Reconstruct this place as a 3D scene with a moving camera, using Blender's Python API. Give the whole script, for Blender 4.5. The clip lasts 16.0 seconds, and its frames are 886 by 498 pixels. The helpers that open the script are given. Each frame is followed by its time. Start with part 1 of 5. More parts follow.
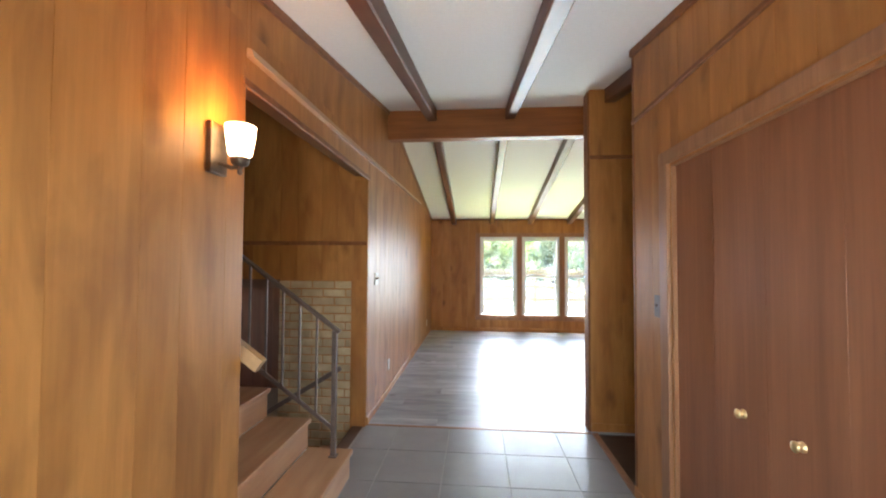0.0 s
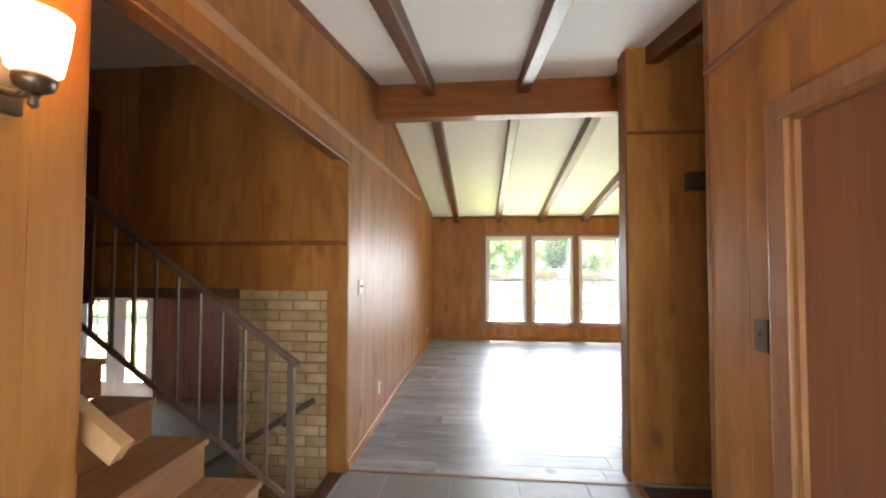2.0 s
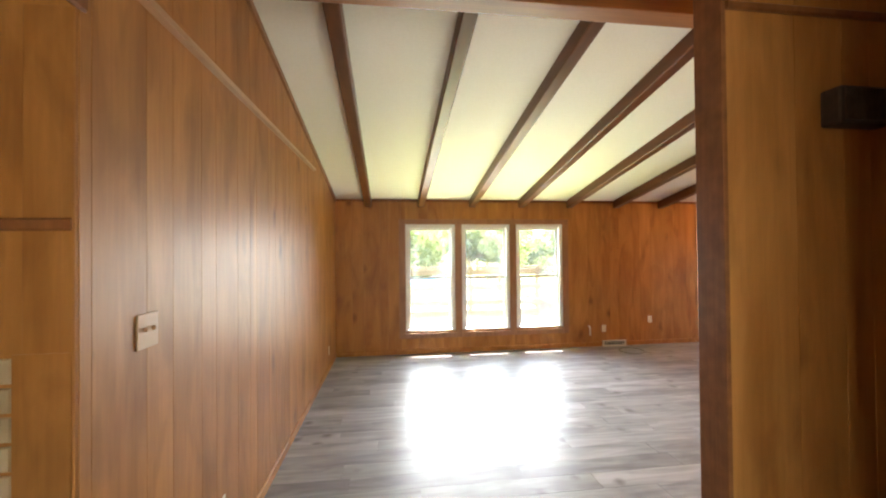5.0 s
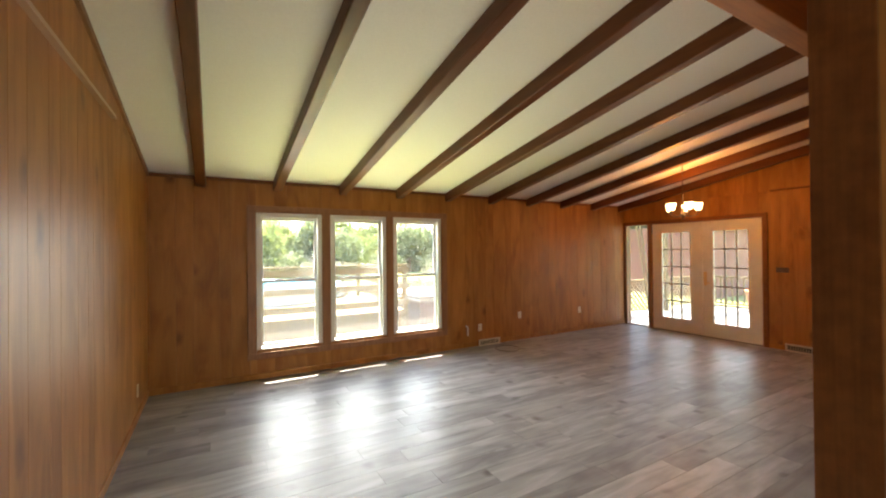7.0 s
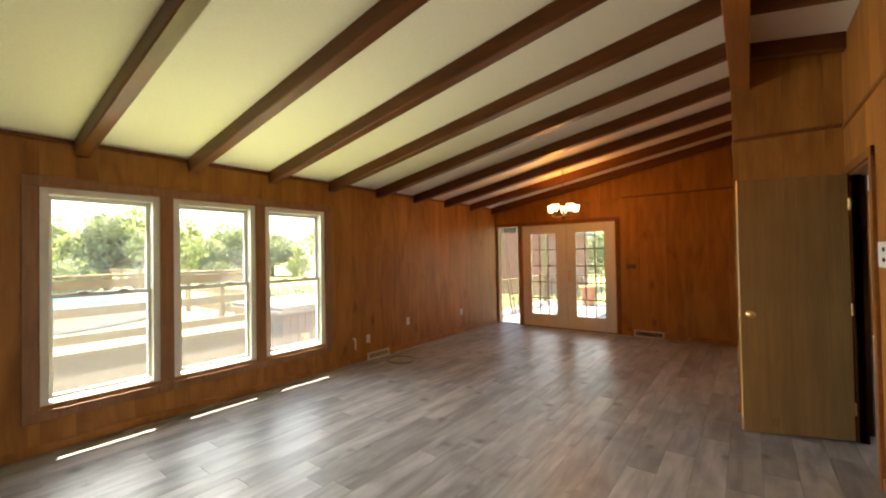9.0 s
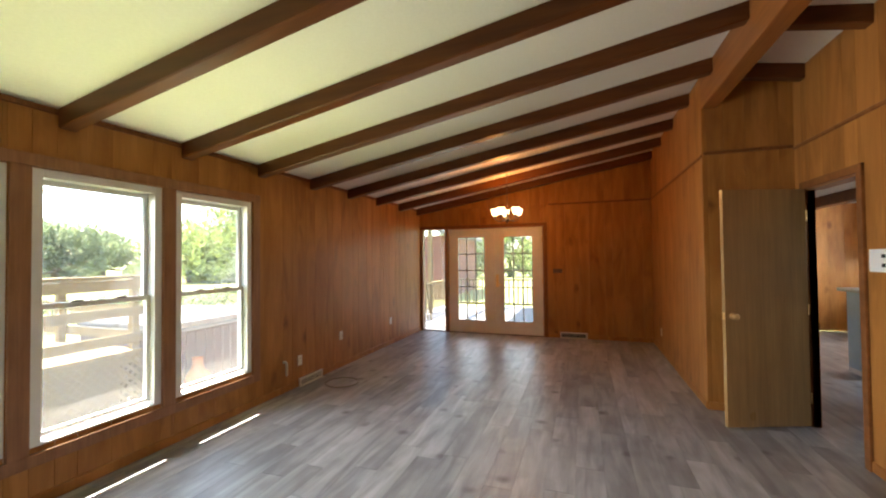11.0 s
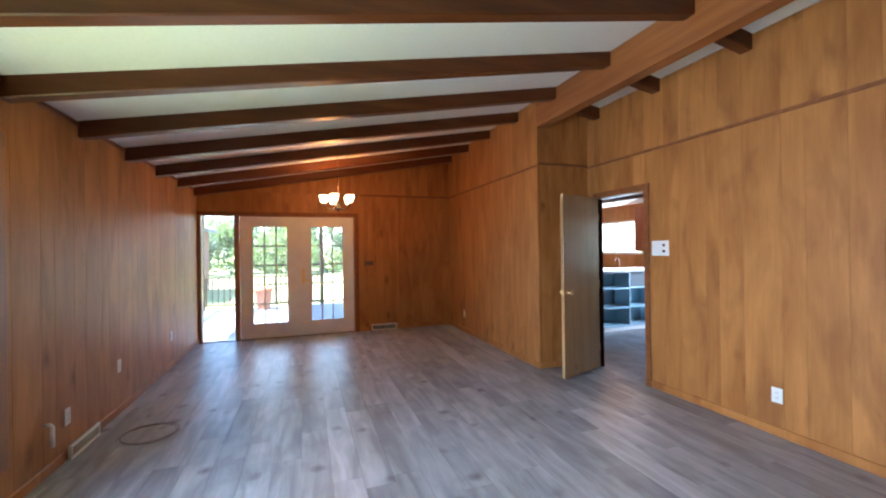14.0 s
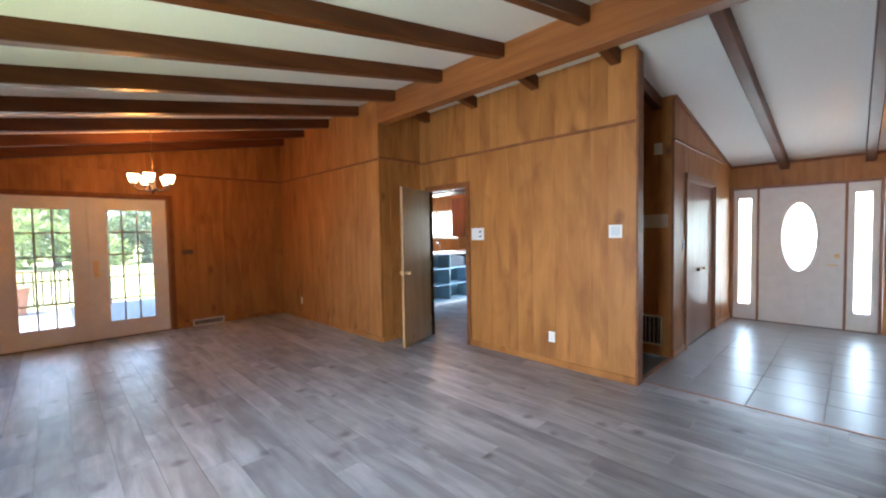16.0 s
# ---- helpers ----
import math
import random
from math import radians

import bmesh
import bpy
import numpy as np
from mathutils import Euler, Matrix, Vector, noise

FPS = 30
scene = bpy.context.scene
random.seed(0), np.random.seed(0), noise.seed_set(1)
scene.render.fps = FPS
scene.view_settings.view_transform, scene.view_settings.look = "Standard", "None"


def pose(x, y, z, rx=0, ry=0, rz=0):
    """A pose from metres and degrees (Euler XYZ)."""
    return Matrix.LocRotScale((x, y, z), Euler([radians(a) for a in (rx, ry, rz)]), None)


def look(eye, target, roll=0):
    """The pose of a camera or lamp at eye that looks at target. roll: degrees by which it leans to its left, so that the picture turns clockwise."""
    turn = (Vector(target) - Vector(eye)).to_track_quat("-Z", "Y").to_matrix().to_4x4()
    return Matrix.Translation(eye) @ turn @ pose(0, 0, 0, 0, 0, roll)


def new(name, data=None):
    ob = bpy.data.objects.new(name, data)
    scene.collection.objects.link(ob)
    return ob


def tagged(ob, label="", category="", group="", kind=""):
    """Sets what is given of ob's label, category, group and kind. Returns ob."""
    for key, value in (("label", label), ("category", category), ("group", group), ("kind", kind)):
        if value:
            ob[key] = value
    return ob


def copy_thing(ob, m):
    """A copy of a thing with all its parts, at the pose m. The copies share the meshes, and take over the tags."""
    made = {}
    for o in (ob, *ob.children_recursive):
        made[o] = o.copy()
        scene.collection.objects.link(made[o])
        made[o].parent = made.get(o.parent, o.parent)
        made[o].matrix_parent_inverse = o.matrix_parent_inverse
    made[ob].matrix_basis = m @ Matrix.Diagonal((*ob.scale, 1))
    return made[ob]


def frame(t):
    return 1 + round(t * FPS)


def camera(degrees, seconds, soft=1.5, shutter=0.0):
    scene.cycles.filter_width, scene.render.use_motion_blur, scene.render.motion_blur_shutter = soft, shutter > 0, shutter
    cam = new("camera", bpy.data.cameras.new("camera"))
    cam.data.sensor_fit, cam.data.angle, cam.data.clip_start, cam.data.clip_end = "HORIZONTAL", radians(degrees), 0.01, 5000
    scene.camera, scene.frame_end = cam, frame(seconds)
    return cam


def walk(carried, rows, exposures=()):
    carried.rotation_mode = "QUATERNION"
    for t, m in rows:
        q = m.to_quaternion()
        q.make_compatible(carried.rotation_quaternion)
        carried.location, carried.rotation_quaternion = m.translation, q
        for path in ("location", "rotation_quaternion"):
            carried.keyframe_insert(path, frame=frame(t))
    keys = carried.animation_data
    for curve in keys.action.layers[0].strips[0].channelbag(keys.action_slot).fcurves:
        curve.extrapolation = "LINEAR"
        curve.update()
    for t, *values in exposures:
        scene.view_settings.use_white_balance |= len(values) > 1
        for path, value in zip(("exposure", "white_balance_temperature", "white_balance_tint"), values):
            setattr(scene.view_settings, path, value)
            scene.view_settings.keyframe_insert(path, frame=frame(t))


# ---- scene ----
cam = camera(95.7, 16.0, soft=2.1)
PATH = [
    (0, (0.293, -0.447, 1.506), (0.126, 1.545, 1.569), 0.3),
    (0.5, (0.288, -0.238, 1.515), (0.104, 1.752, 1.58), 0.2),
    (1, (0.305, -0.056, 1.524), (0.115, 1.934, 1.593), 0.1),
    (1.5, (0.3, 0.117, 1.534), (0.109, 2.107, 1.601), 0.1),
    (2, (0.262, 0.304, 1.534), (0.077, 2.295, 1.599), 0.1),
    (2.5, (0.222, 0.529, 1.542), (0.061, 2.521, 1.604), 0.1),
    (3, (0.198, 0.767, 1.523), (0.078, 2.763, 1.585), -0.0),
    (5.5, (0.056, 2.271, 1.604), (0.492, 4.223, 1.612), -0.5),
    (6, (-0.061, 2.509, 1.614), (0.574, 4.405, 1.616), -0.4),
    (6.5, (-0.08, 2.755, 1.612), (0.745, 4.577, 1.604), -0.4),
    (7, (-0.092, 2.957, 1.546), (0.905, 4.691, 1.558), -0.6),
    (7.5, (-0.158, 3.218, 1.539), (1.01, 4.841, 1.549), -0.6),
    (8, (-0.185, 3.424, 1.507), (1.141, 4.921, 1.524), -0.8),
    (8.5, (-0.172, 3.746, 1.497), (1.302, 5.098, 1.516), -0.9),
    (9, (-0.202, 4.024, 1.466), (1.39, 5.235, 1.497), -1.0),
    (11.5, (-0.165, 5.509, 1.485), (1.774, 5.999, 1.526), -0.5),
    (12, (-0.106, 5.79, 1.495), (1.872, 6.082, 1.535), -0.5),
    (12.5, (-0.077, 6.066, 1.48), (1.921, 6.141, 1.517), -0.6),
    (13, (-0.064, 6.32, 1.471), (1.93, 6.163, 1.501), -0.6),
    (13.5, (0.013, 6.574, 1.446), (1.971, 6.166, 1.46), -0.7),
    (14, (0.139, 6.744, 1.445), (2.03, 6.093, 1.446), -0.8),
    (14.5, (0.196, 6.932, 1.455), (1.977, 6.022, 1.434), -1.0),
    (15, (0.149, 6.994, 1.432), (1.809, 5.879, 1.395), -1.0),
    (15.5, (0.015, 7.102, 1.431), (1.554, 5.827, 1.369), -1.0),
    (16, (-0.077, 7.207, 1.452), (1.355, 5.813, 1.37), -1.0),
]
EXPOSURES = [(0.0, 4.35, 6000, 9), (1.5, 4.4, 6300, 10), (2.5, 4.7, 6700, 10), (3.0, 4.92, 6950, 10), (5.5, 4.4, 7000, 10), (6.0, 4.3, 7100, 10), (6.5, 3.75, 7200, 10), (7.0, 3.7, 7500, 10), (8.5, 3.45, 8400, 10), (10.0, 3.45, 7600, 10), (12.5, 3.6, 6050, 10), (14.0, 3.8, 5250, 10), (15.0, 3.88, 5350, 10), (16.0, 3.82, 5600, 10)]
walk(cam, [(t, look(eye, target, roll)) for t, eye, target, roll in PATH], EXPOSURES)

# world, sun and exposure
SUN_EL, SUN_AZ = radians(64), radians(4)
world = bpy.data.worlds.new("sky")
scene.world = world
world.use_nodes = True
wn = world.node_tree.nodes
sky = wn.new("ShaderNodeTexSky")
sky.sky_type, sky.sun_disc, sky.sun_elevation, sky.sun_rotation = "NISHITA", False, SUN_EL, SUN_AZ
wn["Background"].inputs["Strength"].default_value = 0.15
world.node_tree.links.new(sky.outputs[0], wn["Background"].inputs["Color"])
sun = new("sun", bpy.data.lights.new("sun", "SUN"))
sun.data.energy, sun.data.angle, sun.data.color = 5.0, radians(0.5), (1.0, 0.95, 0.86)
sun.matrix_world = look((0, 0, 0), (-math.sin(SUN_AZ) * math.cos(SUN_EL), -math.cos(SUN_AZ) * math.cos(SUN_EL), -math.sin(SUN_EL)))



def opening_lamp(name, m, w, h, watts, colour, spread):
    """Daylight entering by an opening."""
    la = new(name, bpy.data.lights.new(name, "AREA"))
    la.data.shape, la.data.size, la.data.size_y = "RECTANGLE", w, h
    la.data.energy, la.data.color, la.data.spread = watts, colour, radians(spread)
    la.matrix_world = m
    return la


XD = 7.50
# light off the sunlit lawn, entering over the window sills
for sill_x in (0.767, 1.671, 2.575):
    opening_lamp("window_daylight", look((sill_x, 8.375, 0.405), (sill_x, 8.375 - 0.5, 1.271)), 0.62, 0.05, 0.46, (0.90, 1.0, 0.40), 84)
    opening_lamp("window_skylight", look((sill_x, 8.44, 1.2), (sill_x + 0.12, 7.44, 1.12)), 0.64, 1.5, 1.6, (0.95, 0.98, 1.0), 95)
opening_lamp("front_door_daylight", look((0.48, -0.80, 1.1), (0.48, 0.0, 1.1)), 1.7, 2.0, 10.0, (0.94, 1.0, 0.96), 170)
opening_lamp("french_door_daylight", look((XD, 6.84, 1.08), (XD - 1.0, 6.84, 1.0)), 1.5, 1.6, 0.8, (0.96, 1.0, 0.96), 120)
opening_lamp("lower_door_daylight", look((-6.89, 7.58, -0.05), (-6.6, 6.58, -0.3)), 1.1, 1.5, 0.9, (0.97, 1.0, 0.94), 130)
opening_lamp("kitchen_window_daylight", look((8.02, -0.62, 1.66), (8.02, 0.0, 1.60)), 1.5, 0.7, 7.0, (0.90, 0.96, 1.0), 170)
# fill for the shelf fronts, through a window added out of view
opening_lamp("kitchen_shelf_fill", look((4.2, -0.62, 1.5), (5.9, 0.6, 0.9)), 1.1, 0.9, 5.0, (0.82, 0.92, 1.0), 90)

# ---------------------------------------------------------------- materials


def material(name, colour, rough=0.5, metal=0.0, spec=0.5):
    m = bpy.data.materials.new(name)
    m.use_nodes = True
    p = m.node_tree.nodes["Principled BSDF"]
    p.inputs["Base Color"].default_value = (*colour, 1)
    p.inputs["Roughness"].default_value = rough
    p.inputs["Metallic"].default_value = metal
    p.inputs["Specular IOR Level"].default_value = spec
    return m


def textured(name, c1, c2, scale=(1, 1, 1), size=4.0, rough=(0.4, 0.6), bump=0.1, metal=0.0, rand=0.0, spec=0.5, stain=0.0, stain_colour=(0.05, 0.03, 0.02), stain_size=1.2, detail=6.0, distort=0.0, knots=0.0, stain_scale=(1, 1, 1), coat=0.0, swirl=0.0, fine=0.0, fine_scale=(70, 70, 2.2)):
    """Two noises: a grain stretched by scale, and broad stains. rand: how much each piece differs in lightness."""
    m = material(name, c1, rough[0], metal, spec)
    nt = m.node_tree
    n, l, p = nt.nodes, nt.links, nt.nodes["Principled BSDF"]
    co = n.new("ShaderNodeTexCoord")
    info = n.new("ShaderNodeObjectInfo")
    geo = n.new("ShaderNodeNewGeometry")
    mp = n.new("ShaderNodeMapping")
    mp.inputs["Scale"].default_value = scale
    off = n.new("ShaderNodeVectorMath")
    off.operation = "MULTIPLY_ADD"
    l.new(info.outputs["Random"], off.inputs[0])
    off.inputs[1].default_value = (37.0, 23.0, 51.0) if rand else (0, 0, 0)
    l.new(geo.outputs["Position"], off.inputs[2])
    l.new(off.outputs[0], mp.inputs["Vector"])
    g = n.new("ShaderNodeTexNoise")
    g.inputs["Scale"].default_value, g.inputs["Detail"].default_value, g.inputs["Distortion"].default_value = size, detail, distort
    l.new(mp.outputs[0], g.inputs["Vector"])
    ramp = n.new("ShaderNodeValToRGB")
    ramp.color_ramp.elements[0].position, ramp.color_ramp.elements[1].position = 0.3, 0.7
    ramp.color_ramp.elements[0].color, ramp.color_ramp.elements[1].color = (*c1, 1), (*c2, 1)
    l.new(g.outputs["Fac"], ramp.inputs[0])
    colour = ramp.outputs[0]
    b = n.new("ShaderNodeTexNoise")
    b.inputs["Scale"].default_value, b.inputs["Detail"].default_value, b.inputs["Distortion"].default_value = stain_size, 4.0 if swirl else 3.0, swirl
    sm = n.new("ShaderNodeMapping")
    sm.inputs["Scale"].default_value = stain_scale
    l.new(off.outputs[0], sm.inputs["Vector"])
    l.new(sm.outputs[0], b.inputs["Vector"])
    if stain:
        f = n.new("ShaderNodeMapRange")
        f.inputs["From Min"].default_value, f.inputs["From Max"].default_value, f.inputs["To Max"].default_value = 0.5, 0.72, stain
        l.new(b.outputs["Fac"], f.inputs["Value"])
        mix = n.new("ShaderNodeMix")
        mix.data_type = "RGBA"
        l.new(f.outputs[0], mix.inputs["Factor"])
        l.new(colour, mix.inputs[6])
        mix.inputs[7].default_value = (*stain_colour, 1)
        colour = mix.outputs[2]
    if fine:
        fm, fn, fr, fx = n.new("ShaderNodeMapping"), n.new("ShaderNodeTexNoise"), n.new("ShaderNodeMapRange"), n.new("ShaderNodeHueSaturation")
        fm.inputs["Scale"].default_value = fine_scale
        fn.inputs["Scale"].default_value, fn.inputs["Detail"].default_value, fn.inputs["Distortion"].default_value = 1.0, 5.0, 0.6
        l.new(off.outputs[0], fm.inputs["Vector"])
        l.new(fm.outputs[0], fn.inputs["Vector"])
        fr.inputs["From Min"].default_value, fr.inputs["From Max"].default_value = 0.3, 0.7
        fr.inputs["To Min"].default_value, fr.inputs["To Max"].default_value = 1 - fine, 1 + fine
        l.new(fn.outputs["Fac"], fr.inputs["Value"])
        l.new(fr.outputs[0], fx.inputs["Value"])
        l.new(colour, fx.inputs["Color"])
        colour = fx.outputs[0]
    if knots:
        km = n.new("ShaderNodeMapping")
        km.inputs["Scale"].default_value = (1.0, 1.0, 0.55)
        vo, kd, kr, kx = n.new("ShaderNodeTexVoronoi"), n.new("ShaderNodeTexNoise"), n.new("ShaderNodeMapRange"), n.new("ShaderNodeMix")
        vo.inputs["Scale"].default_value, kd.inputs["Scale"].default_value = 2.6, 9.0
        wob = n.new("ShaderNodeVectorMath")
        wob.operation = "MULTIPLY_ADD"
        wob.inputs[1].default_value = (0.05, 0.05, 0.12)
        l.new(off.outputs[0], kd.inputs["Vector"])
        l.new(kd.outputs["Color"], wob.inputs[0])
        l.new(off.outputs[0], wob.inputs[2])
        l.new(wob.outputs[0], km.inputs["Vector"])
        l.new(km.outputs[0], vo.inputs["Vector"])
        kr.inputs["From Min"].default_value, kr.inputs["From Max"].default_value = 0.16, 0.03
        kr.inputs["To Max"].default_value = knots
        l.new(vo.outputs["Distance"], kr.inputs["Value"])
        kx.data_type = "RGBA"
        l.new(kr.outputs[0], kx.inputs["Factor"])
        l.new(colour, kx.inputs[6])
        kx.inputs[7].default_value = (c1[0] * 0.38, c1[1] * 0.32, c1[2] * 0.3, 1)
        colour = kx.outputs[2]
    if rand:
        v = n.new("ShaderNodeMapRange")
        v.inputs["To Min"].default_value, v.inputs["To Max"].default_value = 1 - rand, 1 + rand
        l.new(info.outputs["Random"], v.inputs["Value"])
        h = n.new("ShaderNodeHueSaturation")
        l.new(v.outputs[0], h.inputs["Value"])
        l.new(colour, h.inputs["Color"])
        colour = h.outputs[0]
    l.new(colour, p.inputs["Base Color"])
    r = n.new("ShaderNodeMapRange")
    r.inputs["To Min"].default_value, r.inputs["To Max"].default_value = rough
    l.new(b.outputs["Fac"], r.inputs["Value"])
    l.new(r.outputs[0], p.inputs["Roughness"])
    p.inputs["Coat Weight"].default_value, p.inputs["Coat Roughness"].default_value = coat, 0.3
    if bump:
        bp = n.new("ShaderNodeBump")
        bp.inputs["Strength"].default_value, bp.inputs["Distance"].default_value = bump, 0.004
        l.new(g.outputs["Fac"], bp.inputs["Height"])
        l.new(bp.outputs[0], p.inputs["Normal"])
    return m


def glow(name, colour, strength, base=(0.8, 0.8, 0.8)):
    m = material(name, base, 0.4)
    p = m.node_tree.nodes["Principled BSDF"]
    p.inputs["Emission Color"].default_value, p.inputs["Emission Strength"].default_value = (*colour, 1), strength
    return m


def glass_material(name, tint=(1, 1, 1), gloss=0.03, haze=0.03):
    m = bpy.data.materials.new(name)
    m.use_nodes = True
    n, l = m.node_tree.nodes, m.node_tree.links
    n.remove(n["Principled BSDF"])
    t, g, mix, lw = n.new("ShaderNodeBsdfTransparent"), n.new("ShaderNodeBsdfGlossy"), n.new("ShaderNodeMixShader"), n.new("ShaderNodeLayerWeight")
    pw, ma = n.new("ShaderNodeMath"), n.new("ShaderNodeMath")
    pw.operation, ma.operation = "POWER", "MULTIPLY_ADD"
    t.inputs[0].default_value = (*tint, 1)
    g.inputs["Roughness"].default_value = 0.02
    lw.inputs["Blend"].default_value = 0.5
    pw.inputs[1].default_value, ma.inputs[1].default_value, ma.inputs[2].default_value = 5.0, 0.9, gloss
    l.new(lw.outputs["Facing"], pw.inputs[0])
    l.new(pw.outputs[0], ma.inputs[0])
    l.new(ma.outputs[0], mix.inputs[0])
    l.new(t.outputs[0], mix.inputs[1])
    l.new(g.outputs[0], mix.inputs[2])
    # a translucent share that imitates glare, paling the view through the pane
    veil, veil_mix = n.new("ShaderNodeBsdfTranslucent"), n.new("ShaderNodeMixShader")
    veil.inputs["Color"].default_value = (0.85, 0.84, 0.82, 1)
    veil_mix.inputs[0].default_value = haze
    l.new(mix.outputs[0], veil_mix.inputs[1])
    l.new(veil.outputs[0], veil_mix.inputs[2])
    l.new(veil_mix.outputs[0], n["Material Output"].inputs[0])
    return m


PANEL = textured("wood_panelling", (0.305, 0.119, 0.026), (0.45, 0.200, 0.052), (3, 3, 0.5), 1.5, (0.42, 0.56), 0.03, spec=0.28, coat=0.08, fine=0.075, fine_scale=(55, 55, 3.0), rand=0.05, stain=0.55, stain_colour=(0.18, 0.065, 0.016), stain_size=2.4, stain_scale=(1.8, 1.8, 0.65), distort=1.2, knots=0.75, swirl=0.9)
# the cupboards' own dark brown; on walls, PANEL with shade put in
PANEL_DARK_SHADE = textured("dark_wood_and_shade", (0.13, 0.042, 0.018), (0.20, 0.075, 0.03), (5, 5, 0.45), 2.2, (0.3, 0.45), 0.05, rand=0.1, stain=0.4, stain_colour=(0.07, 0.026, 0.012), stain_size=2.0, distort=0.6)
BACKING = textured("panel_backing", (0.16, 0.07, 0.027), (0.2, 0.09, 0.035), size=8.0)
TRIM = textured("stained_trim", (0.17, 0.062, 0.020), (0.25, 0.096, 0.032), (6, 6, 6), 3.0, (0.42, 0.54), 0.04, spec=0.25, coat=0.04, fine=0.12)
CASING = textured("door_casing_wood", (0.24, 0.105, 0.045), (0.33, 0.155, 0.07), (4, 4, 1), 4.0, (0.38, 0.5), 0.04, coat=0.1, fine=0.12)
MOULDING = textured("pale_moulding_wood", (0.42, 0.22, 0.10), (0.52, 0.30, 0.15), (4, 0.6, 4), 4.0, (0.3, 0.45), 0.03, coat=0.3)
BEAM = textured("dark_beam_stain", (0.080, 0.023, 0.006), (0.140, 0.043, 0.011), (5, 0.5, 5), 3.0, (0.36, 0.5), 0.06, spec=0.25, coat=0.08)
RIDGE = textured("ridge_beam_wood", (0.22, 0.074, 0.017), (0.32, 0.118, 0.030), (0.4, 5, 5), 3.0, (0.4, 0.55), 0.05, spec=0.35, coat=0.08, fine=0.14, fine_scale=(2.2, 60, 60), stain=0.4, stain_colour=(0.14, 0.05, 0.02))
CEIL = textured("white_ceiling_paint", (0.78, 0.77, 0.74), (0.82, 0.81, 0.78), size=60.0, rough=(0.8, 0.9), bump=0.08)
VINYL = textured("grey_vinyl_plank", (0.215, 0.216, 0.23), (0.425, 0.427, 0.45), (0.7, 4, 4), 2.2, (0.33, 0.43), 0.05, spec=0.42, fine=0.06, fine_scale=(3.5, 45, 45), rand=0.22, stain=0.5, stain_colour=(0.17, 0.167, 0.175), stain_size=3.2, distort=0.8, knots=0.8)
TILE = textured("grey_floor_tile", (0.235, 0.228, 0.226), (0.285, 0.277, 0.275), (1, 1, 1), 5.0, (0.27, 0.34), 0.03, rand=0.05, stain=0.12, stain_colour=(0.33, 0.32, 0.32))
GROUT = textured("tile_grout", (0.34, 0.325, 0.31), (0.42, 0.40, 0.385), size=30.0, rough=(0.8, 0.9))
SUBFLOOR = textured("dark_joint_filler", (0.07, 0.065, 0.062), (0.1, 0.095, 0.09), size=20.0)
WHITE = textured("white_paint", (0.74, 0.73, 0.70), (0.80, 0.79, 0.76), size=9.0, rough=(0.35, 0.5), bump=0.03)
VINYL_FRAME = textured("white_window_vinyl", (0.70, 0.71, 0.70), (0.78, 0.79, 0.78), size=6.0, rough=(0.35, 0.5), bump=0.02)
PLATE = material("ivory_plate", (0.72, 0.68, 0.58), 0.35)
WHITEPLASTIC = material("white_plastic", (0.78, 0.78, 0.77), 0.35)
BLACK = material("black_slot", (0.015, 0.015, 0.015), 0.6)
BRASS = material("polished_brass", (0.82, 0.60, 0.30), 0.32, 1.0)
BRONZE = textured("aged_bronze", (0.10, 0.07, 0.05), (0.17, 0.12, 0.085), size=20.0, rough=(0.3, 0.45), metal=0.8)
IRON = textured("brown_painted_iron", (0.085, 0.055, 0.042), (0.12, 0.08, 0.06), size=30.0, rough=(0.35, 0.5), bump=0.05)
DARKMETAL = textured("dark_bronze_box", (0.035, 0.025, 0.018), (0.06, 0.042, 0.03), size=30.0, rough=(0.35, 0.5))
STAIR = textured("stained_stair_tread", (0.42, 0.21, 0.10), (0.56, 0.32, 0.17), (5, 0.6, 5), 3.0, (0.3, 0.5), 0.05, stain=0.4, stain_colour=(0.24, 0.12, 0.055))
BRICK = textured("buff_brick", (0.36, 0.26, 0.14), (0.52, 0.40, 0.24), size=9.0, rough=(0.8, 0.95), bump=0.3, rand=0.15, stain=0.4, stain_colour=(0.22, 0.14, 0.08))
MORTAR = textured("brick_mortar", (0.33, 0.27, 0.19), (0.40, 0.33, 0.24), size=40.0, rough=(0.9, 0.95), bump=0.3)
GLASS = glass_material("window_glass", (0.84, 0.855, 0.84))
CARPET = textured("beige_floor", (0.26, 0.21, 0.14), (0.33, 0.27, 0.18), size=30.0, rough=(0.7, 0.9), bump=0.1)
# dark brown with shade put into it, for recesses and the lower room
WALL_SHADE = textured("wall_shade_brown", (0.10, 0.05, 0.03), (0.14, 0.07, 0.045), size=5.0)
CLOSET = textured("brown_flush_door", (0.19, 0.075, 0.036), (0.26, 0.105, 0.05), (5, 5, 0.4), 2.0, (0.32, 0.44), 0.04, spec=0.4, fine=0.1, stain=0.3, stain_colour=(0.14, 0.055, 0.025))
KDOOR = textured("birch_flush_door", (0.37, 0.23, 0.09), (0.48, 0.31, 0.13), (5, 5, 0.4), 2.0, (0.24, 0.34), 0.03, coat=0.4, fine=0.12, stain=0.4, stain_colour=(0.27, 0.15, 0.07))
BLUEGREY = textured("blue_grey_shelf_paint", (0.36, 0.50, 0.58), (0.42, 0.56, 0.64), size=6.0, rough=(0.4, 0.55))
COUNTER = textured("speckled_countertop", (0.30, 0.27, 0.25), (0.46, 0.43, 0.40), size=60.0, rough=(0.25, 0.4))
